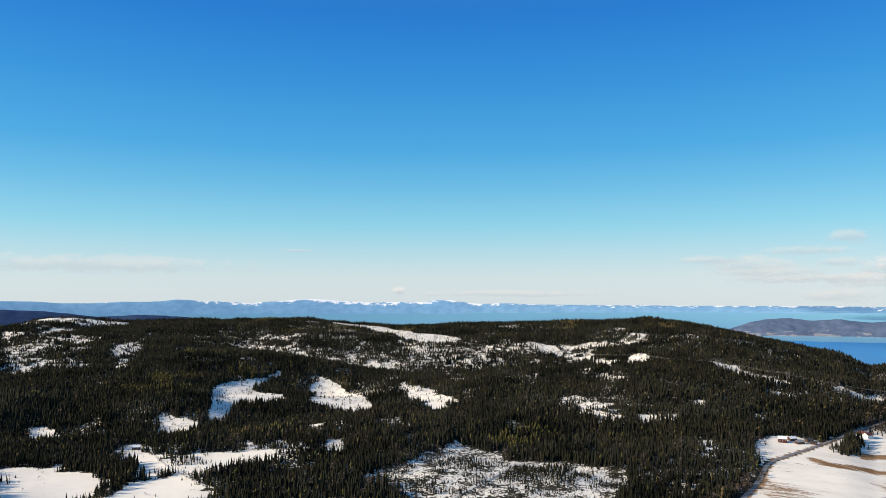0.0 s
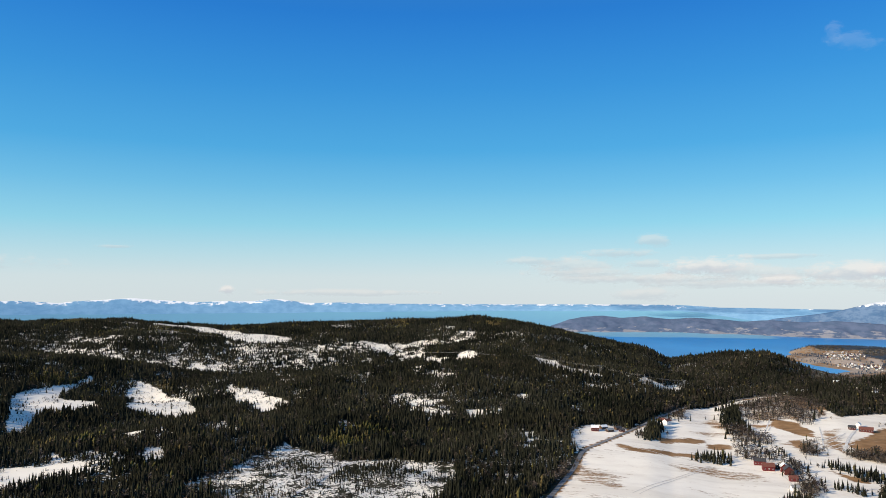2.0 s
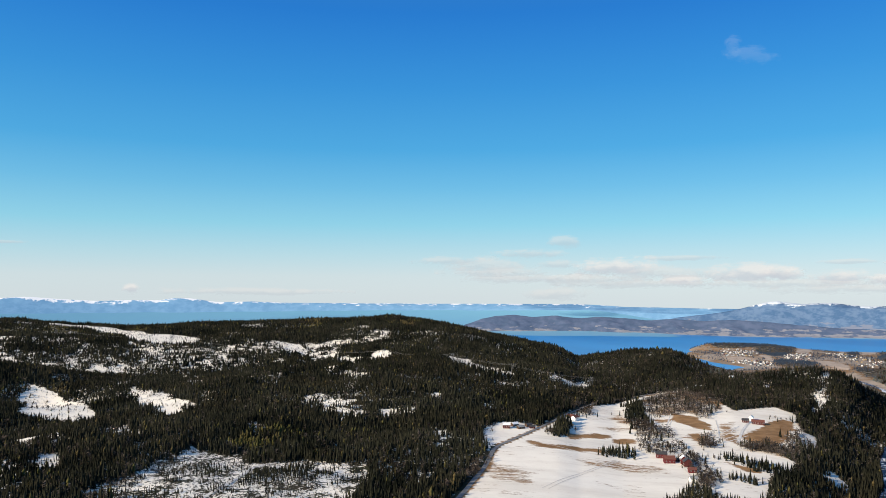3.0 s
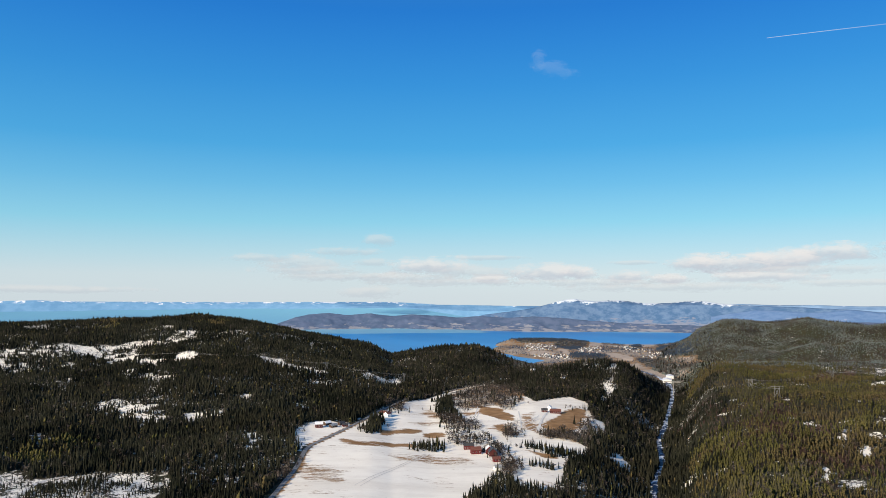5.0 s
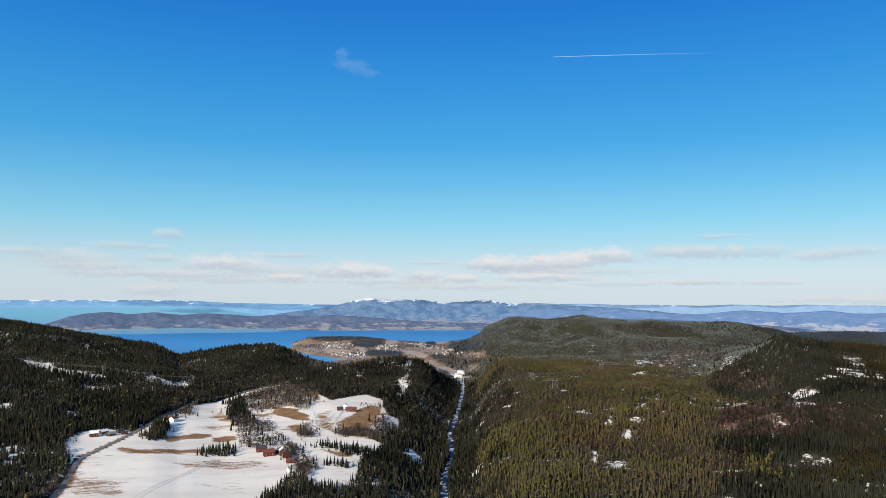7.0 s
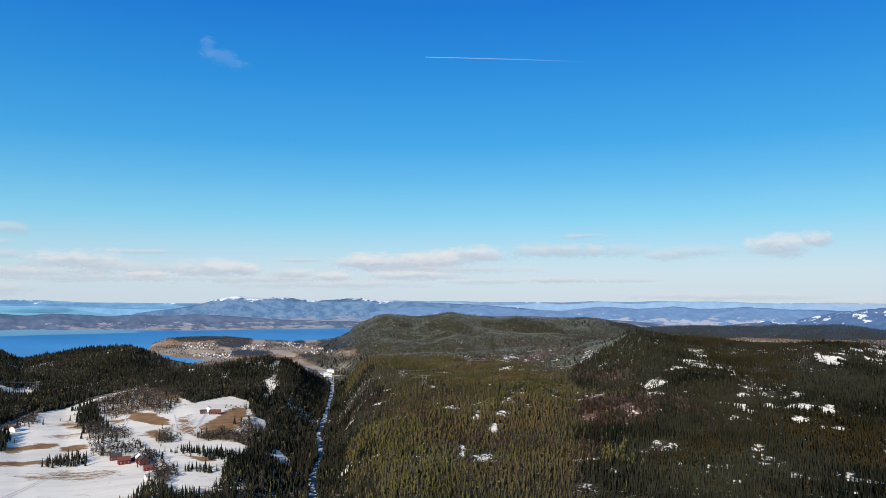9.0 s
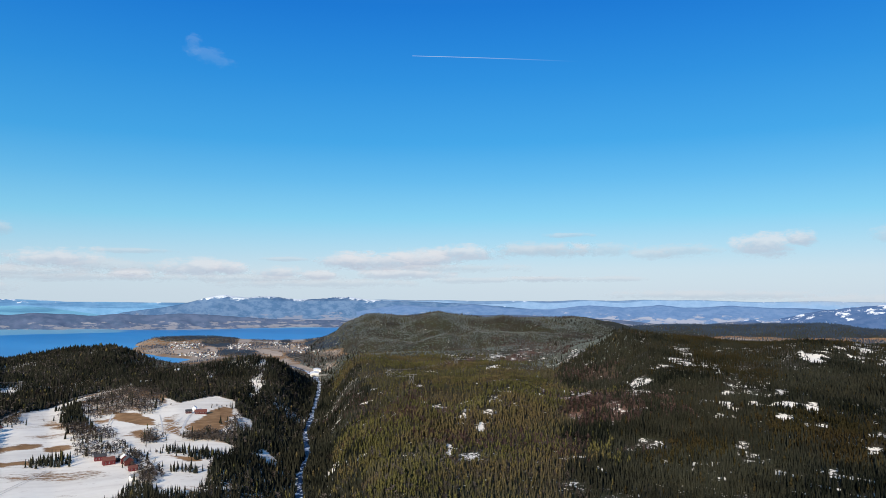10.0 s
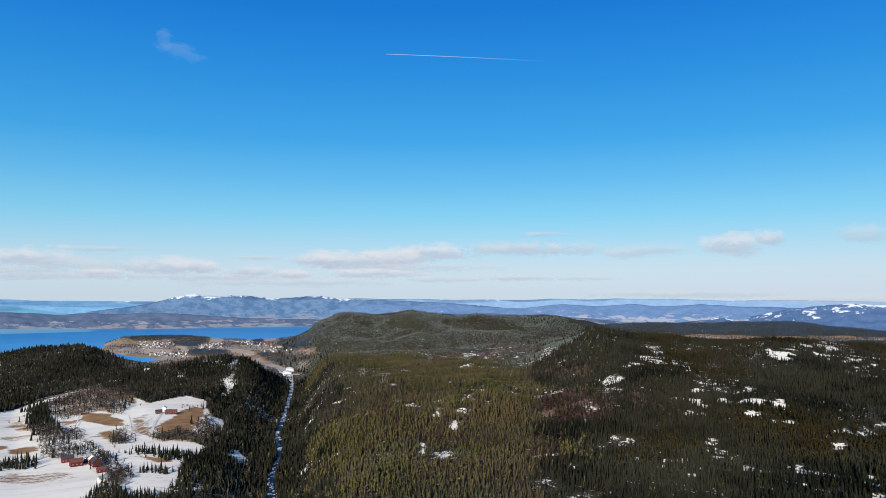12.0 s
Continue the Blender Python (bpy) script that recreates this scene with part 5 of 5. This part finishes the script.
house("shed", "brown garage shed beside the road", 428, 894, 10, 6, 10, 2.6, 1.6, BROWN, ROOF_GREY, False, 3, True, ROADSIDE)
house("shed", "dark timber shed at the forest edge", 444, 903, 10, 6, 9, 2.8, 1.8, BROWN, ROOF_DARK, False, 2, True, ROADSIDE)
house("shed", "small brown shed by the road bend", 444, 892, -12, 5, 7, 2.4, 1.5, DEEP_RED, ROOF_DARK, False, 2, True, ROADSIDE)
house("house", "white house with a red tiled roof behind a spruce clump", 537, 941, 25, 8, 11, 4.2, 2.8, WHITE, ROOF_TILE, True, 3, True, ROADSIDE)
house("house", "weathered red house behind the white one", 534, 949, -30, 7, 9, 3.4, 2.4, DEEP_RED, ROOF_TILE, True, 2, True, ROADSIDE)
WOOD = "houses in the wood"
house("house", "white house in a small forest clearing", 1001, 1067, 15, 8, 11, 4.6, 2.6, WHITE, ROOF_SNOW, True, 3, True, WOOD)
house("house", "ochre house in a small forest clearing", 1020, 1085, -25, 8, 10, 4.6, 2.6, YELLOW, ROOF_DARK, True, 3, True, WOOD)
house("house", "white house half hidden by spruces", 1029, 1135, 30, 8, 10, 5, 2.8, WHITE, ROOF_GREY, True, 3, True, WOOD)
house("house", "white house near the fjord-side wood edge", 1080, 1246, -10, 8, 11, 5, 2.8, WHITE, ROOF_SNOW, True, 3, True, WOOD)
house("cabin", "brown log cabin beside the snowy track", -349, 848, 10, 6, 9, 2.8, 1.8, BROWN, ROOF_SNOW, True, 2, True, WOOD)


# ---- village across the bay ----
def village():
    rng = np.random.RandomState(3)
    styles = ((WHITE, ROOF_GREY, "white wooden village house with a grey roof"), (WHITE, ROOF_DARK, "white wooden village house with a dark roof"),
              (WHITE, ROOF_TILE, "white wooden village house with a tiled roof"), (YELLOW, ROOF_DARK, "ochre wooden village house with a dark roof"),
              (RED, ROOF_GREY, "red wooden village house with a grey roof"), (WHITE, ROOF_SNOW, "white village house with a pale roof"))
    made = []
    for walls, roof, label in styles:
        top = tagged(new("village_house"), label, "house", "village houses")
        part("wall", gable_wall(5.6, 7.6, 3.6, 2.2), walls, top)
        for side in (-1, 1):
            part("roof", roof_slab(5.6, 7.6, 3.6, 2.2, side), roof, top)
        for side in (-1, 1):
            for k in range(2):
                bm = bmesh.new()
                s = side * 2.83
                box(bm, 3.8 * k - 2.6, 3.8 * k - 1.2, s - 0.05, s + 0.05, 1.2, 2.4)
                part("window", bm, PANE, top, "dark window pane")
        made.append(top)
    used, spots = set(), []
    for count, outline in zip((95, 62, 80, 56), [o for k, a, o in PATCHES if k == "town"]):
        p, tries = np.array(outline, float), 0
        while count and tries < 9000:
            tries += 1
            x, y = rng.uniform(p[:, 0].min(), p[:, 0].max()), rng.uniform(p[:, 1].min(), p[:, 1].max())
            if inside(np.array([x]), np.array([y]), list(outline))[0] < 0:
                continue
            z = float(height(x, y))
            if z < SEA + 3 or any((x - u) ** 2 + (y - v) ** 2 < 110 for u, v in spots):
                continue
            spots.append((x, y))
            k = rng.choice(6, p=(0.26, 0.26, 0.14, 0.14, 0.10, 0.10))
            m = pose(x, y, z + 0.2, 0, 0, -math.degrees(math.atan2(x, y)) + rng.choice((0, 90)) + rng.uniform(-20, 20)) @ Matrix.Scale(rng.uniform(0.62, 0.95), 4)
            if k in used:
                copy_thing(made[k], m)
            else:
                made[k].matrix_world = m
                used.add(k)
            count -= 1


village()

WORKS = "sheds at the gorge mouth"
house("factory_shed", "long white factory shed at the gorge mouth", 1500, 1222, 40, 22, 50, 7, 2.5, WHITE, ROOF_SNOW, False, 6, True, WORKS)
house("factory_shed", "white flat factory shed with a snowy roof", 1560, 1262, 40, 20, 40, 8, 2, WHITE, ROOF_SNOW, False, 5, True, WORKS)


def bridge():
    top = tagged(new("bridge"), "pale concrete road bridge across the gorge", "bridge")
    x, y = at(51.15, 1650)
    top.matrix_world = pose(x, y, 0, 0, 0, -51)
    bm = bmesh.new()
    box(bm, -16, 18, -2.2, 2.2, -2.6, -1.9)
    part("deck", bm, STONE, top)
    for px in (3,):
        bm = bmesh.new()
        box(bm, px - 0.8, px + 0.8, -1.8, 1.8, -36, -2.6)
        part("pier", bm, STONE, top, "tall grey concrete pier")
    for s in (-2.4, 2.3):
        bm = bmesh.new()
        box(bm, -16, 18, s, s + 0.12, -1.9, -1.0)
        part("railing", bm, STONE, top)


bridge()


# ---- power line ----
STEEL = simple("galvanised_steel", (0.17, 0.17, 0.18), (0.26, 0.26, 0.27), 1.0, 0.6, 0.3)
WIRE = simple("aluminium_wire", (0.3, 0.3, 0.31), (0.42, 0.42, 0.43), 1.0, 0.4, 0.5)


def beam(p, q, r):
    """A square bar from p to q."""
    bm = bmesh.new()
    p, q = Vector(p), Vector(q)
    m = (q - p).to_track_quat("Z", "Y").to_matrix()
    ring = [m @ Vector(c) for c in ((r, r, 0), (-r, r, 0), (-r, -r, 0), (r, -r, 0))]
    v = [bm.verts.new(p + c) for c in ring] + [bm.verts.new(q + c) for c in ring]
    for i in range(4):
        j = (i + 1) % 4
        bm.faces.new((v[i], v[j], v[j + 4], v[i + 4]))
    bm.faces.new(v[3::-1])
    bm.faces.new(v[4:])
    return bm


def first_pylon():
    top = tagged(new("pylon"), "grey steel portal pylon carrying power lines over the forest", "pylon", "power pylons")
    for s in (-1, 1):
        part("leg", beam((4.0 * s, 0, -1.5), (2.8 * s, 0, 18), 0.15), STEEL, top)
        part("brace", beam((3.8 * s, 0, 2), (-2.9 * s, 0, 16), 0.12), STEEL, top)
    part("crossarm", beam((-8.5, 0, 17.2), (8.5, 0, 17.2), 0.16), STEEL, top)
    part("crossbar", beam((-3, 0, 14.8), (3, 0, 14.8), 0.16), STEEL, top)
    for s in (-8, 0, 8):
        part("insulator", beam((s, 0, 17), (s, 0, 15.4), 0.14), PANE, top, "dark glass insulator string")
    return top


def power_line(stations):
    pts = [Vector((x, y, float(height(x, y)))) for x, y in stations]
    heads = []
    for i, p in enumerate(pts):
        a, b = pts[max(i - 1, 0)], pts[min(i + 1, len(pts) - 1)]
        turn = math.degrees(math.atan2(b.y - a.y, b.x - a.x)) - 90
        m = pose(p.x, p.y, p.z, 0, 0, turn)
        if not PYLON_MADE:
            PYLON.matrix_world = m
            PYLON_MADE.append(1)
        else:
            copy_thing(PYLON, m)
        heads.append(m)
    for m0, m1 in zip(heads[:-1], heads[1:]):
        for s in (-8, 0, 8):
            p, q = m0 @ Vector((s, 0, 15.4)), m1 @ Vector((s, 0, 15.4))
            sag = (q - p).length * 0.022
            pts_, r = [], 0.045
            for k in range(13):
                u = k / 12
                c = p.lerp(q, u) - Vector((0, 0, 4 * sag * u * (1 - u)))
                pts_ += [c + Vector((0, 0, r)), c + Vector((0.6 * r, -0.6 * r, -r)), c + Vector((-0.6 * r, 0.6 * r, -r))]
            f = [(3 * k + i, 3 * k + (i + 1) % 3, 3 * k + 3 + (i + 1) % 3, 3 * k + 3 + i) for k in range(12) for i in range(3)]
            ob = link_mesh("power_cable", [tuple(c) for c in pts_], f, WIRE, 4)
            tagged(ob, "thin sagging aluminium power cable between pylons", "cable", "power cables")


PYLON, PYLON_MADE = first_pylon(), []
power_line([(-330, 2330), (-23, 2165), (258, 1925), (452, 1685), (548, 1478), (610, 1308), (660, 1232), (735, 1225)])
power_line([(905, 560), (1044, 690), (1275, 686), (1558, 664)])


# ---- single trees round the farms and along the field edges ----
def tree_thing(name, shape, crown_mat, label, tall):
    top = tagged(new(name), label, "tree", "field trees")
    bm = bmesh.new()
    n, r = 6, 0.022 * tall
    lo = [bm.verts.new((r * math.cos(6.2832 * i / n), r * math.sin(6.2832 * i / n), -0.5)) for i in range(n)]
    tip = bm.verts.new((0, 0, 0.9 * tall))
    for i in range(n):
        bm.faces.new((lo[i], lo[(i + 1) % n], tip))
    part("trunk", bm, BARK, top)
    v, f = shape
    bm = bmesh.new()
    vs = [bm.verts.new(Vector(p) * tall) for p in v]
    for t in f:
        bm.faces.new([vs[i] for i in t])
    crown = part("crown", bm, crown_mat, top)
    scalar(crown, "tone", np.full(len(v), 0.15 + 0.7 * (tall % 1.3) / 1.3))
    return top


def limbs_tree(seed):
    """A bare broadleaf crown: limbs that fork into fans of fine twigs."""
    rng = np.random.RandomState(seed)
    v, f = [], []
    for k in range(16):
        z, a = rng.uniform(.18, .6), rng.rand() * 6.28
        d = np.array([math.cos(a), math.sin(a), rng.uniform(.7, 1.5)])
        d = d / np.linalg.norm(d)
        p = np.array([0, 0, z])
        q = p + d * rng.uniform(.22, .36)
        s = np.cross(d, (0, 0, 1.0)) * 0.018
        i = len(v)
        v += [p + s, p - s, q]
        f.append((i, i + 1, i + 2))
        for t in range(9):
            e = d + rng.normal(0, .55, 3)
            e = e / np.linalg.norm(e) * rng.uniform(.08, .2)
            c = p + (q - p) * rng.uniform(.5, 1)
            w = np.cross(e, rng.normal(0, 1, 3))
            w = w / np.linalg.norm(w) * 0.02
            i = len(v)
            v += [c, c + e + w, c + e - w]
            f.append((i, i + 1, i + 2))
    return np.array(v), np.array(f)


def single_trees():
    rng = np.random.RandomState(12)
    spruces = [tree_thing("spruce_tree", spire(7, 7, 90 + k), SPRUCE, "dark spruce tree standing in the snow", h) for k, h in enumerate((7.5, 9.5, 11.5, 5.5))]
    bare = [tree_thing("bare_tree", limbs_tree(95 + k), TWIG, "leafless brown broadleaf tree at the field edge", h) for k, h in enumerate((5.0, 6.2, 7.6))]
    used = set()

    def stand(x, y, kind):
        ob = kind[rng.randint(len(kind))]
        m = pose(x, y, float(height(x, y)) - 0.1, rng.uniform(-3, 3), rng.uniform(-3, 3), rng.uniform(0, 360))
        if ob in used:
            copy_thing(ob, m)
        else:
            ob.matrix_world = m
            used.add(ob)

    # (trees, share of spruce, from, to, spread)
    lower = ((26, 0.75, (452, 852), (503, 896), 8), (12, 0.1, (462, 846), (452, 866), 6), (34, 0.85, (655, 985), (605, 885), 11), (26, 0.25, (600, 862), (565, 780), 10), (16, 0.95, (455, 740), (482, 712), 2.5), (30, 0.75, (562, 690), (592, 622), 7), (9, 0.8, (521, 605), (534, 580), 3), (26, 0.1, (633, 722), (652, 676), 5), (16, 0.1, (537, 758), (520, 712), 8))
    upper = ((14, 0.2, (506, 632), (483, 596), 8), (10, 0.2, (632, 762), (600, 745), 7), (24, 0.9, (415, 552), (470, 520), 12), (16, 0.0, (278, 690), (322, 760), 4), (30, 0.25, (735, 1000), (745, 905), 22), (12, 0.3, (800, 850), (815, 800), 9), (12, 0.2, (590, 985), (560, 965), 9), (8, 0.1, (545, 700), (560, 735), 6))
    for n, share, a, b, spread in lower + upper:
        for _ in range(n):
            u = rng.rand()
            stand(a[0] + (b[0] - a[0]) * u + rng.normal(0, spread), a[1] + (b[1] - a[1]) * u + rng.normal(0, spread), spruces if rng.rand() < share else bare)


single_trees()


def slash():
    """Stumps and branch heaps left on the felled slope."""
    rng = np.random.RandomState(8)
    x, y = rng.uniform(640, 830, 2600), rng.uniform(860, 1110, 2600)
    k = amount("cut", x, y, 10) > 0.4
    plant("felling_waste", TWIG, [bare_tree(5, s) for s in range(4)], x[k], y[k], rng.uniform(0.8, 3.2, k.sum()), 2.2, 99, "heaps of brown branches on the felled slope", "branches")


slash()


# ---- clouds and a vapour trail ----
def cloud_material(name, thick, under, over):
    m, n, l, b = material(name, 1.0, 0.0)
    g = n.new("ShaderNodeTexCoord")
    c = n.new("ShaderNodeVectorMath")
    c.operation = "SUBTRACT"
    c.inputs[1].default_value = (0.5, 0.5, 0.5)
    l.new(g.outputs["UV"], c.inputs[0])
    s = n.new("ShaderNodeSeparateXYZ")
    l.new(c.outputs[0], s.inputs[0])
    x2 = sums(m, "MULTIPLY", s.outputs[0], s.outputs[0])
    y2 = sums(m, "MULTIPLY", s.outputs[1], s.outputs[1])
    r = sums(m, "POWER", sums(m, "ADD", x2, y2), 0.5)
    puff = sums(m, "ADD", sums(m, "MULTIPLY", tex_noise(m, 150, 5, 0.55, "Position", (1, 1, 2.6)), 0.62), sums(m, "MULTIPLY", tex_noise(m, 45, 5, 0.62, "Position", (1, 1, 2.0)), 0.38))
    body = sums(m, "SUBTRACT", sums(m, "ADD", 0.56, sums(m, "MULTIPLY", sums(m, "SUBTRACT", puff, 0.5), 1.5)), sums(m, "MULTIPLY", r, 1.25))
    alpha = sums(m, "MULTIPLY", ramp(m, body, -0.06, 0.36), thick)
    # sunlit top and shaded base are painted as a gradient and emitted
    shade = ramp(m, sums(m, "ADD", s.outputs[1], sums(m, "MULTIPLY", sums(m, "SUBTRACT", puff, 0.5), 0.9)), -0.2, 0.2)
    col = mix(m, shade, under, over)
    b.inputs["Base Color"].default_value = (0, 0, 0, 1)
    l.new(col, b.inputs["Emission Color"])
    b.inputs["Emission Strength"].default_value = 0.85
    l.new(alpha, b.inputs["Alpha"])
    return m


THICK, THIN, WISP = cloud_material("cumulus", 0.68, (0.52, 0.57, 0.66), (0.82, 0.805, 0.81)), cloud_material("thin_cloud", 0.42, (0.50, 0.56, 0.64), (0.74, 0.745, 0.76)), cloud_material("cirrus", 0.09, (0.50, 0.64, 0.78), (0.72, 0.80, 0.88))


def cloud(mat, label, bear, up, wide, high, far=4700.0, tip=0.0):
    """A cloud bank: a curved, softly frayed layer of vapour, wide and high in degrees."""
    cols, rows = 12, 5
    v, uv = [], []
    for j in range(rows):
        for i in range(cols):
            u, w = i / (cols - 1), j / (rows - 1)
            a, e = radians(bear + (u - 0.5) * wide), radians(up + (w - 0.5) * high + (u - 0.5) * tip)
            d = far - 90 * math.cos((u - 0.5) * math.pi) * math.cos((w - 0.5) * math.pi)
            v.append((d * math.cos(e) * math.sin(a), d * math.cos(e) * math.cos(a), 180 + d * math.sin(e)))
            uv.append((u, w))
    ob = link_mesh("cloud", v, grid_faces(rows, cols), mat, 4, True)
    lay = ob.data.uv_layers.new(name="UVMap")
    idx = np.zeros(len(ob.data.loops), np.int32)
    ob.data.loops.foreach_get("vertex_index", idx)
    lay.data.foreach_set("uv", np.array(uv, np.float32)[idx].ravel())
    return tagged(ob, label, "cloud", "clouds", "structure")


FLAT, HEAP, VEIL = "thin grey-white stratus streak low over the fjord", "white cumulus cloud with a grey base", "faint high wisp of cirrus cloud"
for bear, up, wide, high in ((32.9, 2.36, 6.3, 1.67), (42.4, 1.86, 6.3, 1.67), (37.5, 1.37, 4.0, 0.78), (53.0, 2.44, 4.3, 1.55), (55.8, 2.33, 8.6, 1.67), (59.1, 2.63, 9.2, 1.67), (62.2, 3.0, 6.3, 1.55),
                             (57.4, 1.42, 7.5, 1.07), (48.1, 1.5, 4.0, 1.07), (51.1, 1.32, 3.4, 0.95), (44.3, 1.77, 2.9, 1.19), (84.3, 3.4, 4.4, 2.0), (86.8, 3.8, 2.3, 1.35), (-3.4, 0.77, 1.1, 0.95)):
    cloud(THICK, HEAP, bear, up, 1.2 * wide, 1.1 * high)
for bear, up, wide, high in ((29.1, 4.44, 2.2, 1.1), (20.4, 2.96, 5.2, 0.72), (26.4, 3.49, 4.6, 0.72), (28.5, 2.66, 2.9, 0.72), (23.1, 2.59, 5.7, 1.55), (24.3, 2.02, 8.0, 1.07), (26.4, 1.57, 10.3, 0.83), (35.8, 1.94, 8.6, 1.31), (31.0, 1.48, 10.9, 0.95),
                             (34.5, 1.14, 12.6, 0.72), (45.4, 1.07, 14.9, 0.72), (51.1, 0.71, 13.8, 0.83), (28.5, 0.39, 4.6, 1.07), (68.2, 3.34, 6.9, 1.19), (63.3, 0.92, 8.0, 0.54), (68.8, 1.01, 5.2, 0.54), (48.5, 2.55, 3.4, 0.36),
                             (37.9, 3.04, 5.2, 0.48), (60.6, 1.86, 11.5, 0.83), (68.3, 3.2, 6.3, 1.19), (73.1, 3.25, 4.0, 1.19), (76.5, 2.86, 2.9, 0.95), (79.0, 3.07, 4.6, 1.07), (92.7, 3.79, 3.4, 1.55), (68.3, 0.96, 5.2, 0.54),
                             (73.9, 0.98, 4.0, 0.54), (90.9, -0.62, 10.3, 1.07), (80.5, -0.23, 14.9, 0.72), (70.5, 4.37, 3.4, 0.48), (-25.5, 2.62, 17.2, 1.43), (-11.1, 3.84, 2.3, 0.36), (5.1, 0.55, 11.5, 0.6)):
    cloud(THIN, FLAT, bear, up, 1.35 * wide, 1.15 * high)
cloud(WISP, VEIL, 42.9, 17.3, 4.2, 1.5, 4700, -0.9)
cloud(WISP, VEIL, 41.6, 18.1, 1.5, 1.8, 4700, 0.0)


def vapour_trail():
    m, n, l, b = material("vapour", 1.0, 0.0)
    g = n.new("ShaderNodeTexCoord")
    s = n.new("ShaderNodeSeparateXYZ")
    l.new(g.outputs["UV"], s.inputs[0])
    side = sums(m, "ABSOLUTE", sums(m, "SUBTRACT", s.outputs[1], 0.5), None)
    f = sums(m, "MULTIPLY", ramp(m, s.outputs[0], 0.0, 1.0, 0.55, 0.0), ramp(m, side, 0.1, 0.5, 1.0, 0.0))
    l.new(f, b.inputs["Alpha"])
    b.inputs["Base Color"].default_value = (0, 0, 0, 1)
    # the trail gives off its own white in place of sunlight on it
    b.inputs["Emission Color"].default_value = (0.8, 0.86, 0.92, 1)
    b.inputs["Emission Strength"].default_value = 0.85
    v, uv = [], []
    for j in range(2):
        for i in range(16):
            u = i / 15
            a, e = radians(58.3 + 13.5 * u), radians(18.12 - 0.15 * u - 0.6 * u * u + (j - 0.5) * (0.05 + 0.07 * u))
            v.append((4700 * math.cos(e) * math.sin(a), 4700 * math.cos(e) * math.cos(a), 180 + 4700 * math.sin(e)))
            uv.append((u, j))
    ob = link_mesh("vapour_trail", v, grid_faces(2, 16), m, 4, True)
    lay = ob.data.uv_layers.new(name="UVMap")
    idx = np.zeros(len(ob.data.loops), np.int32)
    ob.data.loops.foreach_get("vertex_index", idx)
    lay.data.foreach_set("uv", np.array(uv, np.float32)[idx].ravel())
    tagged(ob, "thin white vapour trail of a high aircraft", "vapour trail", kind="structure")


vapour_trail()
